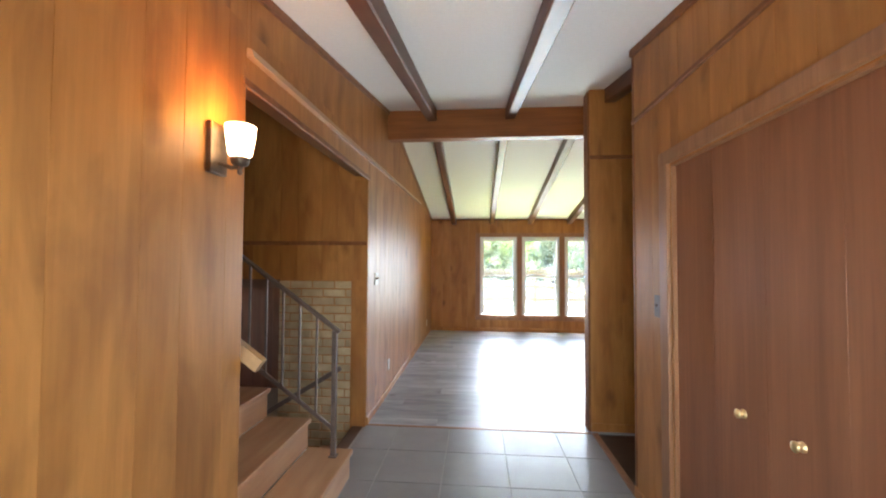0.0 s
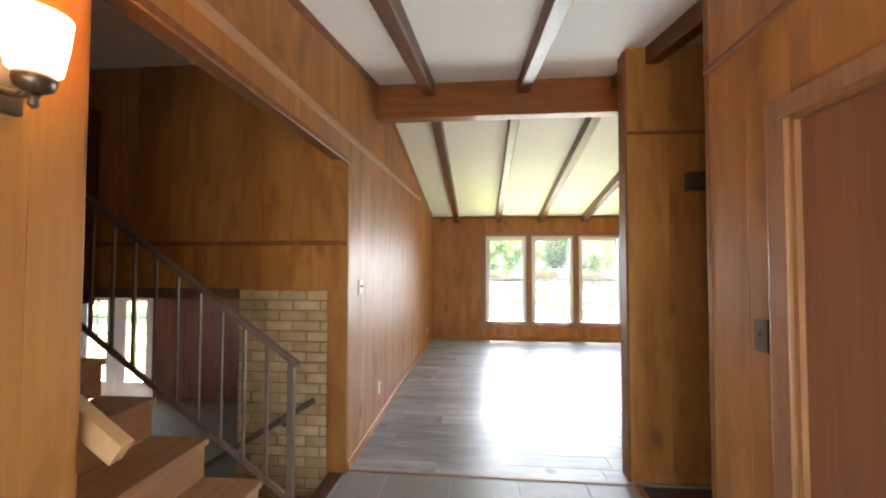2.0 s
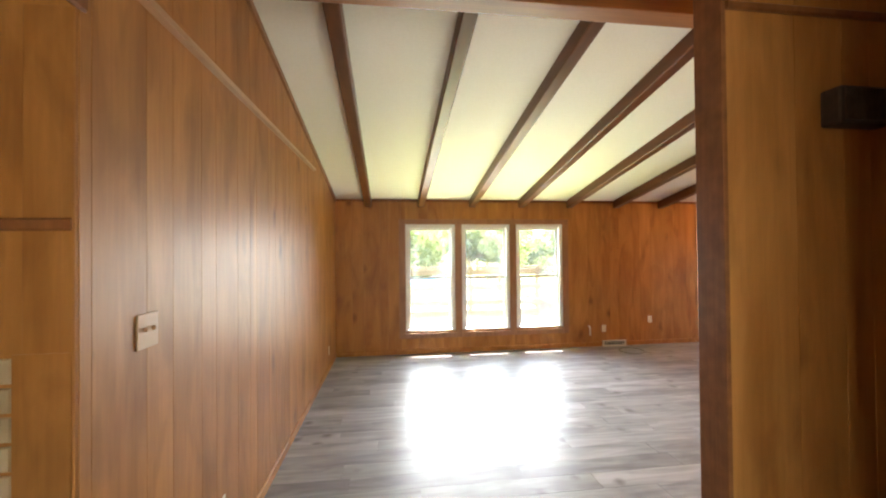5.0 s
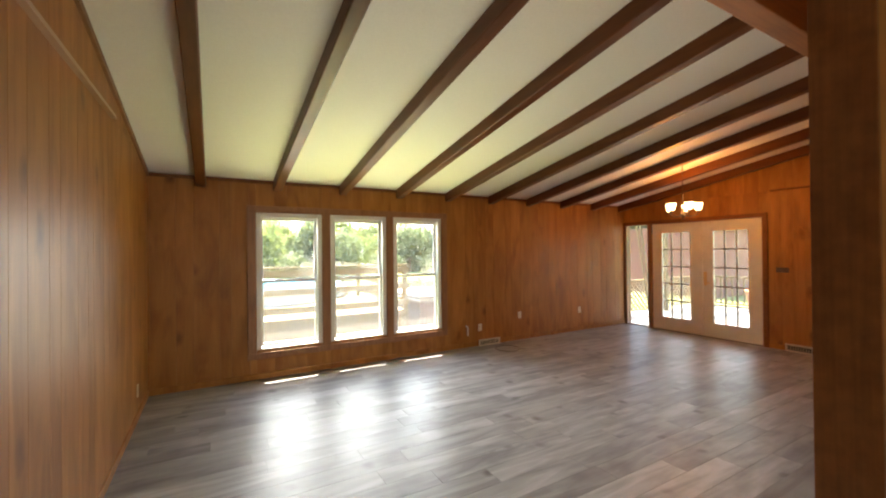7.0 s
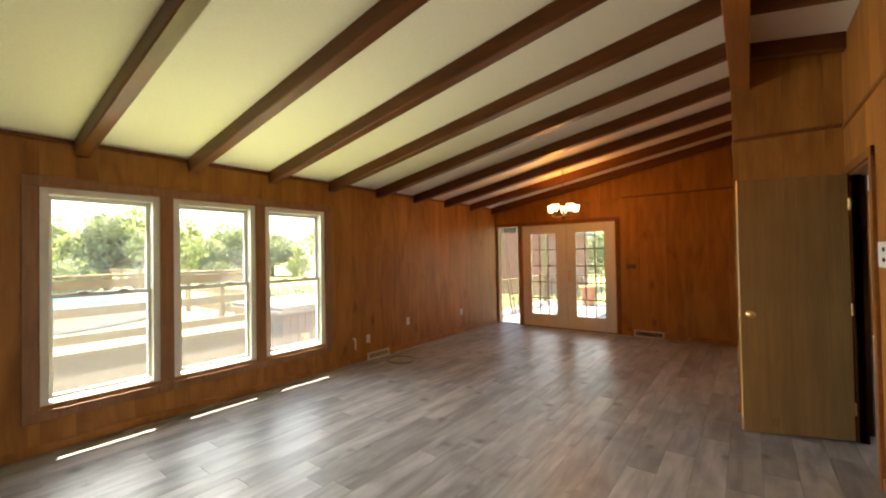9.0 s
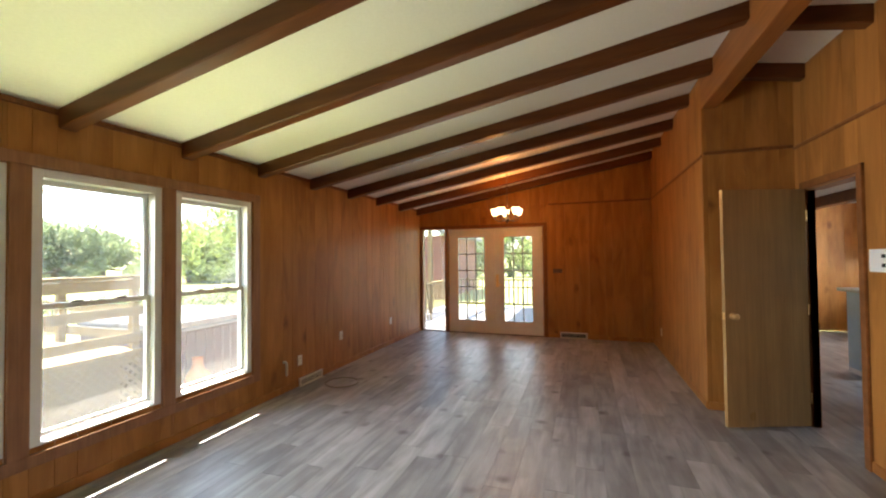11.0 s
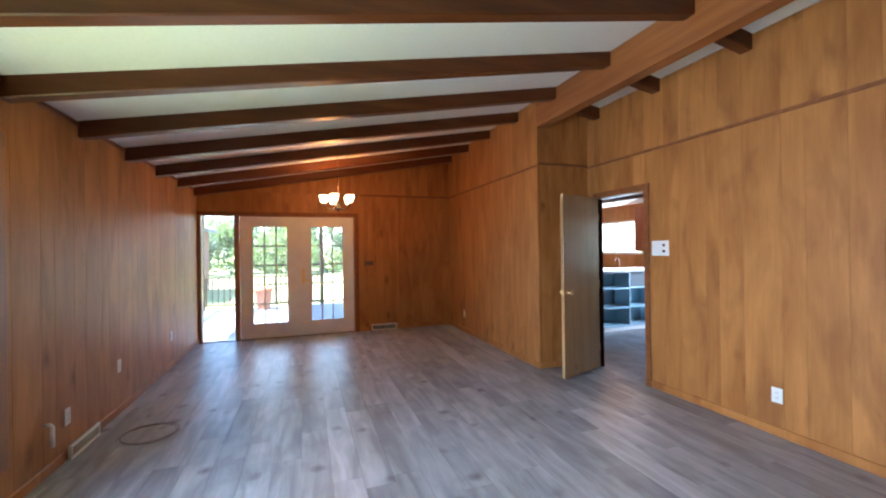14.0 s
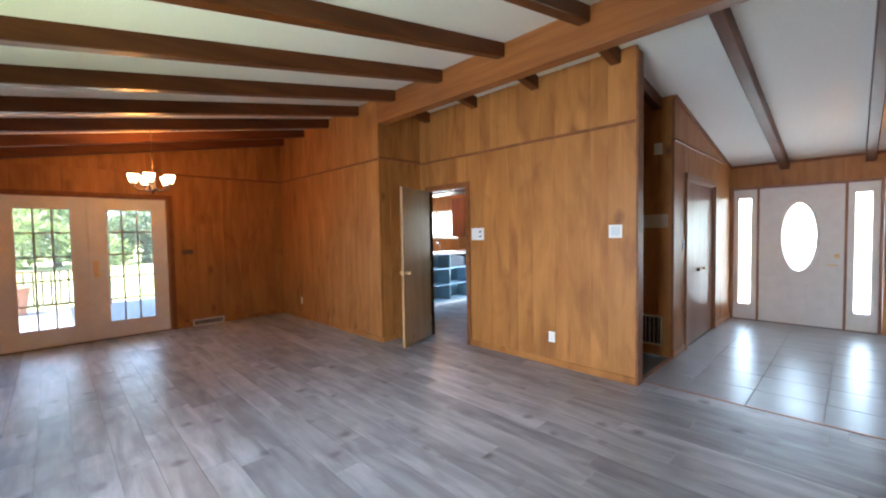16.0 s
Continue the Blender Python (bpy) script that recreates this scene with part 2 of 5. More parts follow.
TERRACOTTA = textured("terracotta", (0.42, 0.15, 0.06), (0.5, 0.2, 0.09), size=8.0, rough=(0.7, 0.85))
DECKWOOD = textured("weathered_deck_wood", (0.165, 0.115, 0.045), (0.235, 0.165, 0.07), (2, 2, 2), 5.0, (0.7, 0.85), 0.1, rand=0.1)
GRASS = textured("dry_lawn", (0.17, 0.20, 0.05), (0.30, 0.30, 0.10), size=1.2, rough=(0.9, 1.0), bump=0.3, stain=0.6, stain_colour=(0.36, 0.30, 0.18), stain_size=0.35)
# glazing bars greyed so the colour carries their backlit look
MUNTIN_BACKLIT = textured("backlit_muntin_grey", (0.30, 0.27, 0.25), (0.38, 0.35, 0.32), size=9.0)
PORCHFLOOR = textured("grey_porch_paint", (0.19, 0.185, 0.205), (0.25, 0.245, 0.265), (1, 4, 1), 3.0, (0.6, 0.75), 0.05)
CONCRETE = textured("pale_concrete", (0.25, 0.235, 0.21), (0.33, 0.31, 0.28), size=3.0, rough=(0.85, 0.95), bump=0.1)


def leaf_material(name, c1, c2):
    m = textured(name, c1, c2, size=3.0, rough=(0.5, 0.7), bump=0.0)
    n, l = m.node_tree.nodes, m.node_tree.links
    tr, mix = n.new("ShaderNodeBsdfTranslucent"), n.new("ShaderNodeMixShader")
    src = n["Principled BSDF"].inputs["Base Color"].links[0].from_socket
    l.new(src, tr.inputs["Color"])
    mix.inputs[0].default_value = 0.55
    l.new(n["Principled BSDF"].outputs[0], mix.inputs[1])
    l.new(tr.outputs[0], mix.inputs[2])
    l.new(mix.outputs[0], n["Material Output"].inputs[0])
    return m


# leaf green lightened and greyed, with distance haze put into the colour
LEAF = leaf_material("haze_greyed_leaves", (0.11, 0.15, 0.075), (0.20, 0.24, 0.13))
LEAF_YELLOW = leaf_material("pale_tree_leaves", (0.15, 0.20, 0.06), (0.24, 0.29, 0.10))
BARK = textured("tree_bark", (0.09, 0.065, 0.045), (0.14, 0.105, 0.075), (3, 3, 1), 6.0, (0.85, 0.95), 0.4)
WATER = material("pool_water", (0.05, 0.35, 0.62), 0.06)
POOLWALL = material("pool_liner_wall", (0.55, 0.62, 0.66), 0.5)
TUBWOOD = textured("red_brown_tub_siding", (0.075, 0.035, 0.03), (0.11, 0.05, 0.042), (1, 1, 4), 4.0, (0.5, 0.7), 0.1)
TUBTOP = textured("grey_tub_cover", (0.2, 0.18, 0.175), (0.26, 0.235, 0.225), size=5.0, rough=(0.5, 0.6))
REDBARN = textured("red_barn_siding", (0.14, 0.05, 0.04), (0.19, 0.07, 0.055), (4, 4, 1), 3.0, (0.7, 0.85), 0.1)
ROOFING = textured("grey_shingle", (0.10, 0.095, 0.09), (0.16, 0.15, 0.145), size=12.0, rough=(0.85, 0.95), bump=0.3)
SIDING = textured("outer_siding", (0.55, 0.52, 0.46), (0.62, 0.59, 0.53), (1, 1, 6), 3.0, (0.6, 0.75))

# ---------------------------------------------------------------- helpers for building


def link(name, bm, mat, parent=None, label="", smooth=False):
    me = bpy.data.meshes.new(name)
    bmesh.ops.recalc_face_normals(bm, faces=bm.faces[:])
    bm.to_mesh(me)
    bm.free()
    me.materials.append(mat)
    if smooth:
        for f in me.polygons:
            f.use_smooth = True
    ob = new(name, me)
    if parent is not None:
        ob.parent = parent
    if label:
        ob["label"] = label
    return ob


def part(name, bm, mat, parent, label="", smooth=False):
    return link(name, bm, mat, parent, label, smooth)


def shared(name, me, parent, m):
    """A piece on mesh data that alike pieces share."""
    ob = new(name, me)
    ob.parent = parent
    ob.matrix_basis = m
    return ob


def thing(name, label, category, m=None, group=""):
    ob = new(name)
    ob.empty_display_size = 0.05
    if m is not None:
        ob.matrix_world = m
    return tagged(ob, label, category, group)


def setting(name, bm, mat, label="", category=""):
    return tagged(link(name, bm, mat), label, category, kind="structure")


def add_box(bm, x0, y0, z0, x1, y1, z1, bevel=0.0):
    r = bmesh.ops.create_cube(bm, size=1.0)
    vs = r["verts"]
    for v in vs:
        v.co = Vector((x0 + (v.co.x + 0.5) * (x1 - x0), y0 + (v.co.y + 0.5) * (y1 - y0), z0 + (v.co.z + 0.5) * (z1 - z0)))
    if bevel:
        es = list({e for v in vs for e in v.link_edges})
        bmesh.ops.bevel(bm, geom=es, offset=bevel, segments=2, affect="EDGES", profile=0.6)
    return bm


def box(x0, y0, z0, x1, y1, z1, bevel=0.0):
    return add_box(bmesh.new(), x0, y0, z0, x1, y1, z1, bevel)


def prism(bm, low, high):
    """A solid between two loops of points of the same length."""
    a, b = [bm.verts.new(p) for p in low], [bm.verts.new(p) for p in high]
    n = len(a)
    bm.faces.new(a[::-1])
    bm.faces.new(b)
    for i in range(n):
        bm.faces.new((a[i], a[(i + 1) % n], b[(i + 1) % n], b[i]))
    return bm


def add_rod(bm, a, b, r0, r1=None, seg=10):
    a, b = Vector(a), Vector(b)
    d = b - a
    m = Matrix.Translation((a + b) / 2) @ d.to_track_quat("Z", "Y").to_matrix().to_4x4()
    bmesh.ops.create_cone(bm, cap_ends=True, segments=seg, radius1=r0, radius2=r0 if r1 is None else r1, depth=d.length, matrix=m)
    return bm


def rod(a, b, r0, r1=None, seg=10):
    return add_rod(bmesh.new(), a, b, r0, r1, seg)


def bar(a, b, w, h, up=(0, 0, 1)):
    """A rectangular bar from a to b, w wide across and h along up."""
    a, b = Vector(a), Vector(b)
    d = (b - a).normalized()
    s = d.cross(Vector(up)).normalized()
    u = s.cross(d)
    corners = [s * i * w / 2 + u * j * h / 2 for i, j in ((-1, -1), (1, -1), (1, 1), (-1, 1))]
    return prism(bmesh.new(), [a + c for c in corners], [b + c for c in corners])


def lathe(profile, seg=24, centre=(0, 0, 0), bm=None):
    """A turned solid from (radius, z) pairs."""
    bm = bm or bmesh.new()
    rings = [[bm.verts.new((centre[0] + r * math.cos(2 * math.pi * k / seg), centre[1] + r * math.sin(2 * math.pi * k / seg), centre[2] + z)) for k in range(seg)] for r, z in profile]
    for a, b in zip(rings, rings[1:]):
        for k in range(seg):
            bm.faces.new((a[k], a[(k + 1) % seg], b[(k + 1) % seg], b[k]))
    bm.faces.new(rings[0][::-1])
    bm.faces.new(rings[-1])
    return bm


def tube(points, r, seg=8, bm=None):
    """A round bar along a line of points."""
    bm = bm or bmesh.new()
    pts = [Vector(p) for p in points]
    rings = []
    for i, p in enumerate(pts):
        d = (pts[min(i + 1, len(pts) - 1)] - pts[max(i - 1, 0)]).normalized()
        s = d.cross(Vector((0, 0, 1)) if abs(d.z) < 0.95 else Vector((1, 0, 0))).normalized()
        u = d.cross(s)
        rings.append([bm.verts.new(p + r * (s * math.cos(2 * math.pi * k / seg) + u * math.sin(2 * math.pi * k / seg))) for k in range(seg)])
    for a, b in zip(rings, rings[1:]):
        for k in range(seg):
            bm.faces.new((a[k], a[(k + 1) % seg], b[(k + 1) % seg], b[k]))
    bm.faces.new(rings[0][::-1])
    bm.faces.new(rings[-1])
    return bm


PLANK_WIDTHS = (0.24, 0.15, 0.28, 0.20, 0.12, 0.26, 0.17)


class Wall:
    """A wall from p0 to p1, room side to the left of the way (side=1) or the right (-1), with openings (u0, u1, z0, z1)."""

    def __init__(self, name, p0, p1, side, top, openings=(), thick=0.12, bottom=0.0, label="", rails=(), panel=PANEL, skin=BACKING, proud=0.009, shift=0, panelled=True):
        self.p0, self.p1 = Vector(p0), Vector(p1)
        self.way = (self.p1 - self.p0).normalized()
        self.out = Vector((-self.way.y, self.way.x)) * side
        self.length, self.top, self.bottom = (self.p1 - self.p0).length, top, bottom
        self.openings, self.thick = openings, thick
        bm = bmesh.new()
        cuts = sorted({0.0, self.length, *[o[i] for o in openings for i in (0, 1)]})
        for a, b in zip(cuts, cuts[1:]):
            for z in self.free(a, b, bottom, None):
                self.solid(bm, a, b, z[0], z[1], -thick, 0.0)
        self.ob = setting(name, bm, skin, label, "wall")
        self.pieces = []
        if panelled:
            us, u, k = [0.0], 0.0, shift
            while u < self.length:
                u += PLANK_WIDTHS[k % len(PLANK_WIDTHS)]
                k += 1
                us.append(min(u, self.length))
            us = sorted({*us, *[o[i] for o in openings for i in (0, 1)]})
            us = [us[0]] + [b for a, b in zip(us, us[1:]) if b - a > 0.02 or b in cuts]
            levels = [bottom, *rails, None]
            for a, b in zip(us, us[1:]):
                for lo, hi in zip(levels, levels[1:]):
                    for z in self.free(a, b, lo, hi):
                        self.pieces.append((a, b, z[0], z[1], proud, panel))

    def height(self, u):
        return self.top(u) if callable(self.top) else self.top

    def free(self, a, b, lo, hi):
        """The vertical stretches between lo and hi (None: the sloping top) that no opening takes."""
        spans, start = [], lo
        for o in sorted(self.openings, key=lambda o: o[2]):
            if o[0] < b - 1e-4 and o[1] > a + 1e-4:
                if o[2] > start:
                    spans.append((start, o[2] if hi is None else min(o[2], hi)))
                start = max(start, o[3])
        if hi is None or start < hi:
            spans.append((start, hi))
        return [s for s in spans if s[1] is None or s[1] - s[0] > 0.01]

    def at(self, u, z, d):
        p = self.p0 + self.way * u + self.out * d
        return Vector((p.x, p.y, z))

    def solid(self, bm, a, b, z0, z1, d0, d1, chamfer=0.0):
        ta, tb = (self.height(a), self.height(b)) if z1 is None else (min(z1, self.height(a)), min(z1, self.height(b)))
        c = chamfer
        low = [self.at(a, z0, d0), self.at(b, z0, d0), self.at(b - c, z0, d1), self.at(a + c, z0, d1)]
        high = [self.at(a, ta, d0), self.at(b, tb, d0), self.at(b - c, tb, d1), self.at(a + c, ta, d1)]
        if ta - z0 > 0.004 and tb - z0 > 0.004:
            prism(bm, low, high)

    def clad(self):
        for a, b, z0, z1, proud, panel in self.pieces:
            ta, tb = (self.height(a), self.height(b)) if z1 is None else (min(z1, self.height(a)), min(z1, self.height(b)))
            if min(ta, tb) - z0 < 0.004:
                continue
            c, e = 0.0013, proud - 0.0035
            sec = ((a, 0.001), (b, 0.001), (b, e), (b - c, proud), (a + c, proud), (a, e))
            bm = prism(bmesh.new(), [self.at(u, z0, d) for u, d in sec], [self.at(u, ta + (tb - ta) * (u - a) / (b - a), d) for u, d in sec])
            link("plank", bm, panel, self.ob)

    def strip(self, name, u0, u1, z0, z1, d=0.03, mat=TRIM, label="", bevel=True, parent=None):
        """A moulding along the wall."""
        bm = bmesh.new()
        c = 0.006 if bevel else 0.0
        prism(bm, [self.at(u0, z, e) for z, e in ((z0, 0.002), (z0, d - c), (z0 + c, d), (z1 - c, d), (z1, d - c), (z1, 0.002))], [self.at(u1, z, e) for z, e in ((z0, 0.002), (z0, d - c), (z0 + c, d), (z1 - c, d), (z1, d - c), (z1, 0.002))])
        return tagged(link(name, bm, mat, parent), label, "" if parent else "trim", kind="" if parent else "structure")

# ---------------------------------------------------------------- plan in metres
XL, XE, YN, YK, YD, XC = -0.72, 7.40, 8.36, 3.385, 4.105, 4.295
XF, YF, YT, YH = 1.33, -0.58, 3.23, 2.27
RIDGE_Y, RIDGE_Z, PITCH, PITCH_NORTH = 4.05, 3.22, 0.173, 0.1794
STEP_X, RUN, RISE = -0.565, 0.303, 0.203
STAIR_S, STAIR_N, WELL_N, LOW = 1.20, 2.34, 3.205, -1.12


def roof(y):
    return RIDGE_Z - (PITCH_NORTH if y > RIDGE_Y else PITCH) * abs(y - RIDGE_Y)


# ---------------------------------------------------------------- walls
west = Wall("wall_west", (XL, YF), (XL, YN), -1, lambda u: roof(YF + u), [(STAIR_S - YF, WELL_N - YF, 0.0, 2.30)], 0.12, label="wood panelled wall with an open stairwell and a level moulding", rails=(2.53,))
north = Wall("wall_north", (XE, YN), (XL, YN), 1, roof(YN), [(XE - b, XE - a, 0.36, 2.05) for a, b in ((0.371, 1.163), (1.275, 2.067), (2.179, 2.971))], 0.14, label="dark wood panelled wall with three sash windows", panel=PANEL, shift=3)
east = Wall("wall_east", (XE, YD), (XE, YN), 1, lambda u: roof(YD + u), [(5.90 - YD, 8.34 - YD, 0.0, 2.04)], 0.14, label="wood panelled wall with white french doors", rails=(2.43,), shift=1)
dining = Wall("wall_dining_south", (XC, YD), (XE, YD), 1, roof(YD), (), 0.12, label="wood panelled dining wall with a level moulding", rails=(2.43,), shift=2)
column = Wall("wall_column", (XC, YK), (XC, YD), 1, lambda u: roof(YK + u) - 0.003, (), 0.12, label="short panelled wall beside the kitchen door", rails=(2.45,), shift=4)
kitchen = Wall("wall_kitchen", (1.315, YK), (XC, YK), 1, roof(YK), [(2.085, 2.785, 0.0, 2.03)], 0.05, label="knotty wood panelled wall with the kitchen doorway", rails=(2.43,), shift=5)
hall_n = Wall("wall_hall_north", (1.315, YK - 0.105), (XC, YK - 0.105), -1, roof(YK - 0.1), [(2.085, XC - 1.315, 0.0, 2.03)], 0.05, label="wood panelled hallway wall with a door chime", rails=(2.46,), shift=2)
closet = Wall("wall_closet", (XF, YF), (XF, YH), 1, lambda u: roof(YF + u), [(0.455 - YF, 1.765 - YF, 0.0, 2.03)], 0.10, label="knotty wood panelled closet wall", rails=(2.43,), shift=6)
hall_s = Wall("wall_hall_south", (XF, YH), (2.7, YH), 1, roof(YH), (), 0.10, label="dark wood panelled hallway wall", panel=PANEL, shift=1)
hall_e = Wall("wall_hall_end", (2.7, YH), (2.7, YK - 0.11), 1, roof(YH), (), 0.10, label="end wall of the hallway, shade in its colour", panel=PANEL_DARK_SHADE)
front = Wall("wall_front", (XL, YF), (XF, YF), 1, roof(YF), [(0.37, 2.03, 0.0, 2.07)], 0.14, label="wood panelled entrance wall round the front door", shift=3)
stair_s = Wall("wall_stair_south", (-6.2, STAIR_S), (XL - 0.12, STAIR_S), 1, roof(STAIR_S), (), 0.12, LOW, "dark panelled wall beside the stairs", panel=PANEL, shift=2)
well_n = Wall("wall_stairwell_north", (-6.2, WELL_N), (XL, WELL_N), -1, roof(WELL_N), [(0.0, 4.65, LOW, 1.33)], 0.12, LOW, "wood panelled stairwell wall above the lower room", rails=(1.33, 1.675), shift=4)
stair_w = Wall("wall_stair_west", (-6.2, WELL_N), (-6.2, STAIR_S), 1, roof(2.0), [(0.02, 0.9, LOW, 1.08)], 0.12, LOW, "wall at the upper landing, shade in its colour", panel=PANEL_DARK_SHADE)
# added wall, coloured dark for the unlit space above the stairs
upper_w = Wall("wall_upper_landing", (-2.75, WELL_N - 0.014), (-2.75, STAIR_S + 0.014), 1, roof(STAIR_S), (), 0.08, 1.21, "added wall closing the stair top, shade in its colour", panel=PANEL_DARK_SHADE)
low_n = Wall("wall_lower_north", (XL - 0.12, 7.6), (-8.6, 7.6), 1, 1.25, [(5.21, 6.89, LOW, 0.95)], 0.12, LOW, "dark lower room wall with french doors", panel=PANEL_DARK_SHADE)
low_w = Wall("wall_lower_west", (-8.6, 7.6), (-8.6, 1.2), 1, 1.25, (), 0.12, LOW, "dark lower room wall", panel=PANEL_DARK_SHADE)
kit_s = Wall("wall_kitchen_south", (2.8, -0.45), (9.5, -0.45), 1, 2.42, [(0.8, 2.0, 1.0, 2.05), (4.4, 6.05, 1.27, 2.05)], 0.12, label="brown kitchen wall with windows", panel=PANEL)
kit_e = Wall("wall_kitchen_east", (9.5, -0.45), (9.5, 3.28), 1, 2.42, (), 0.12, label="brown kitchen wall", panel=PANEL)
kit_n = Wall("wall_kitchen_north", (9.5, 3.98), (4.3, 3.98), 1, 2.42, (), 0.12, label="brown kitchen wall", panel=PANEL, panelled=False, skin=PANEL_DARK_SHADE)
kit_w = Wall("wall_kitchen_west", (2.8, 3.28), (2.8, -0.45), 1, 2.42, (), 0.06, label="brown kitchen wall", panel=PANEL_DARK_SHADE)

# ---------------------------------------------------------------- floors, ceilings, beams
setting("floor", box(XL - 0.02, YT, -0.12, XE + 0.02, YN + 0.02, -0.006), SUBFLOOR, "grey wood-look vinyl plank floor", "floor")
setting("floor_entry", box(XL - 0.02, YF - 0.1, -0.12, XF, YT, -0.006), GROUT, "large grey floor tiles in the entry", "floor")
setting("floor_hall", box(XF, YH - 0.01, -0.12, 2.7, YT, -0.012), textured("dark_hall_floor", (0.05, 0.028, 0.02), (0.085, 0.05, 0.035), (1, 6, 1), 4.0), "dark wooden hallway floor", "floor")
setting("floor_kitchen", box(2.75, -0.5, -0.12, 9.5, YT, -0.004), VINYL, "grey vinyl kitchen floor", "floor")
setting("floor_lower", box(-8.6, 1.2, LOW - 0.12, XL - 0.1, 7.7, LOW), CARPET, "beige floor of the lower room", "floor")
setting("floor_upper", box(-6.2, STAIR_S, 0.95, STEP_X - 5 * RUN, STAIR_N, 1.21), STAIR, "upper landing floor", "floor")


def roof_slab(name, x0, x1, y0, y1, t, mat, label):
    z0, z1 = roof(y0), roof(y1)
    bm = prism(bmesh.new(), [(x0, y0, z0), (x1, y0, z0), (x1, y1, z1), (x0, y1, z1)], [(x0, y0, z0 + t), (x1, y0, z0 + t), (x1, y1, z1 + t), (x0, y1, z1 + t)])
    return setting(name, bm, mat, label, "ceiling")


roof_slab("ceiling_living", -0.9, 7.6, RIDGE_Y, 8.55, 0.14, CEIL, "sloping white painted ceiling")
roof_slab("ceiling_entry", -6.4, 7.6, -1.2, RIDGE_Y, 0.14, CEIL, "sloping white painted entry ceiling")
roof_slab("eave_north", -0.9, 7.6, 8.55, 9.26, 0.14, SIDING, "boarded roof overhang")
# added slab that trims the sun patch in the lower room
setting("eave_lower", box(-8.6, 7.73, 1.3, XL - 0.3, 8.6, 1.4), SIDING, "added overhang cutting the sun at the lower doors", "roof")
setting("ceiling_kitchen", box(2.8, -0.45, 2.42, 9.5, 3.3, 2.47), CEIL, "flat white kitchen ceiling", "ceiling")
setting("ceiling_lower", box(-8.6, WELL_N, 1.25, XL - 0.12, 7.72, 1.33), WALL_SHADE, "lower room ceiling, darkened for shade", "ceiling")

ridge_beam = setting("ridge_beam", box(XL, 3.98, 2.885, XC + 0.01, 4.115, 3.215, 0.008), RIDGE, "stained wooden ridge beam under the ceiling", "beam")


def rafter(x, y0, y1, w=0.10, d=0.135, label="dark stained ceiling rafter"):
    z0, z1 = roof(y0) + 0.01, roof(y1) + 0.01
    c = 0.008
    sec = [(-w / 2, 0), (-w / 2, -d + c), (-w / 2 + c, -d), (w / 2 - c, -d), (w / 2, -d + c), (w / 2, 0)]
    bm = prism(bmesh.new(), [(x + a, y0, z0 + b) for a, b in sec], [(x + a, y1, z1 + b) for a, b in sec])
    return setting("rafter", bm, BEAM, label, "beam")


for k in range(10):
    x = -0.205 + 0.828 * k
    rafter(x, 4.118 if x < XC else YD + 0.012, YN - 0.012)
for x in (-0.21, 0.66):
    rafter(x, YF + 0.01, 3.977)
for x in (1.50, 2.37, 3.24, 4.1):
    rafter(x, YK + 0.012, 3.977)
rafter(1.50, YH + 0.012, YK - 0.118)

# mouldings
setting("trim", prism(bmesh.new(), [(XL + 0.0095, STAIR_S, 2.395), (XL + 0.042, STAIR_S, 2.395), (XL + 0.034, STAIR_S, 2.43), (XL + 0.0095, STAIR_S, 2.437)], [(XL + 0.0095, 6.6, 2.515), (XL + 0.042, 6.6, 2.515), (XL + 0.034, 6.6, 2.55), (XL + 0.0095, 6.6, 2.557)]), MOULDING, "pale stained moulding along the wall", "trim")
west.strip("trim", STAIR_S - YF - 0.02, WELL_N - YF + 0.02, 2.262, 2.305, 0.016, TRIM)
dining.strip("trim", 0.0, XE - XC - 0.02, 2.415, 2.445, 0.024)
east.strip("trim", 0.02, 1.7, 2.415, 2.445, 0.024)
column.strip("trim", 0.02, YD - YK, 2.435, 2.465, 0.024)
kitchen.strip("trim", 0.0, XC - 1.315 - 0.02, 2.415, 2.445, 0.024)
hall_n.strip("trim", 0.0, 1.36, 2.445, 2.475, 0.024)
closet.strip("trim", 0.0, YH - YF, 2.415, 2.445, 0.024)
well_n.strip("trim", 3.0, 6.2 + XL, 1.655, 1.69, 0.02)
for w, a, b in ((dining, 0.0, XE - XC - 0.02), (kitchen, 0.0, 2.02), (column, 0.03, YD - YK), (west, WELL_N - YF, YN - YF), (north, 0.02, XE - XL - 0.02), (east, 0.02, 5.84 - YD), (closet, 0.0, 0.37 - YF), (closet, 1.86 - YF, YH - YF), (hall_n, 0.0, 1.36)):
    w.strip("baseboard", a, b, 0.002, 0.075, 0.022, PANEL, "stained wooden baseboard")
# crown pieces along the sloping ceiling
def sloped_trim(x, y0, y1, w, mat=TRIM):
    s = 1 if w > 0 else -1
    bm = prism(bmesh.new(), [(x, y0, roof(y0) - 0.045), (x + w, y0, roof(y0) - 0.045), (x + w, y0, roof(y0)), (x, y0, roof(y0))], [(x, y1, roof(y1) - 0.045), (x + w, y1, roof(y1) - 0.045), (x + w, y1, roof(y1)), (x, y1, roof(y1))])
    return setting("trim", bm, mat, "stained ceiling moulding", "trim")


sloped_trim(XL + 0.009, 4.12, YN - 0.012, 0.022, CASING)
sloped_trim(XL + 0.009, YF + 0.012, 3.975, 0.022)
sloped_trim(XF - 0.009, YF + 0.012, YH, -0.022)
sloped_trim(XE - 0.009, YD + 0.012, YN - 0.012, -0.022)
north.strip("trim", 0.02, XE - XL - 0.02, roof(YN) - 0.04, roof(YN) - 0.004, 0.02)
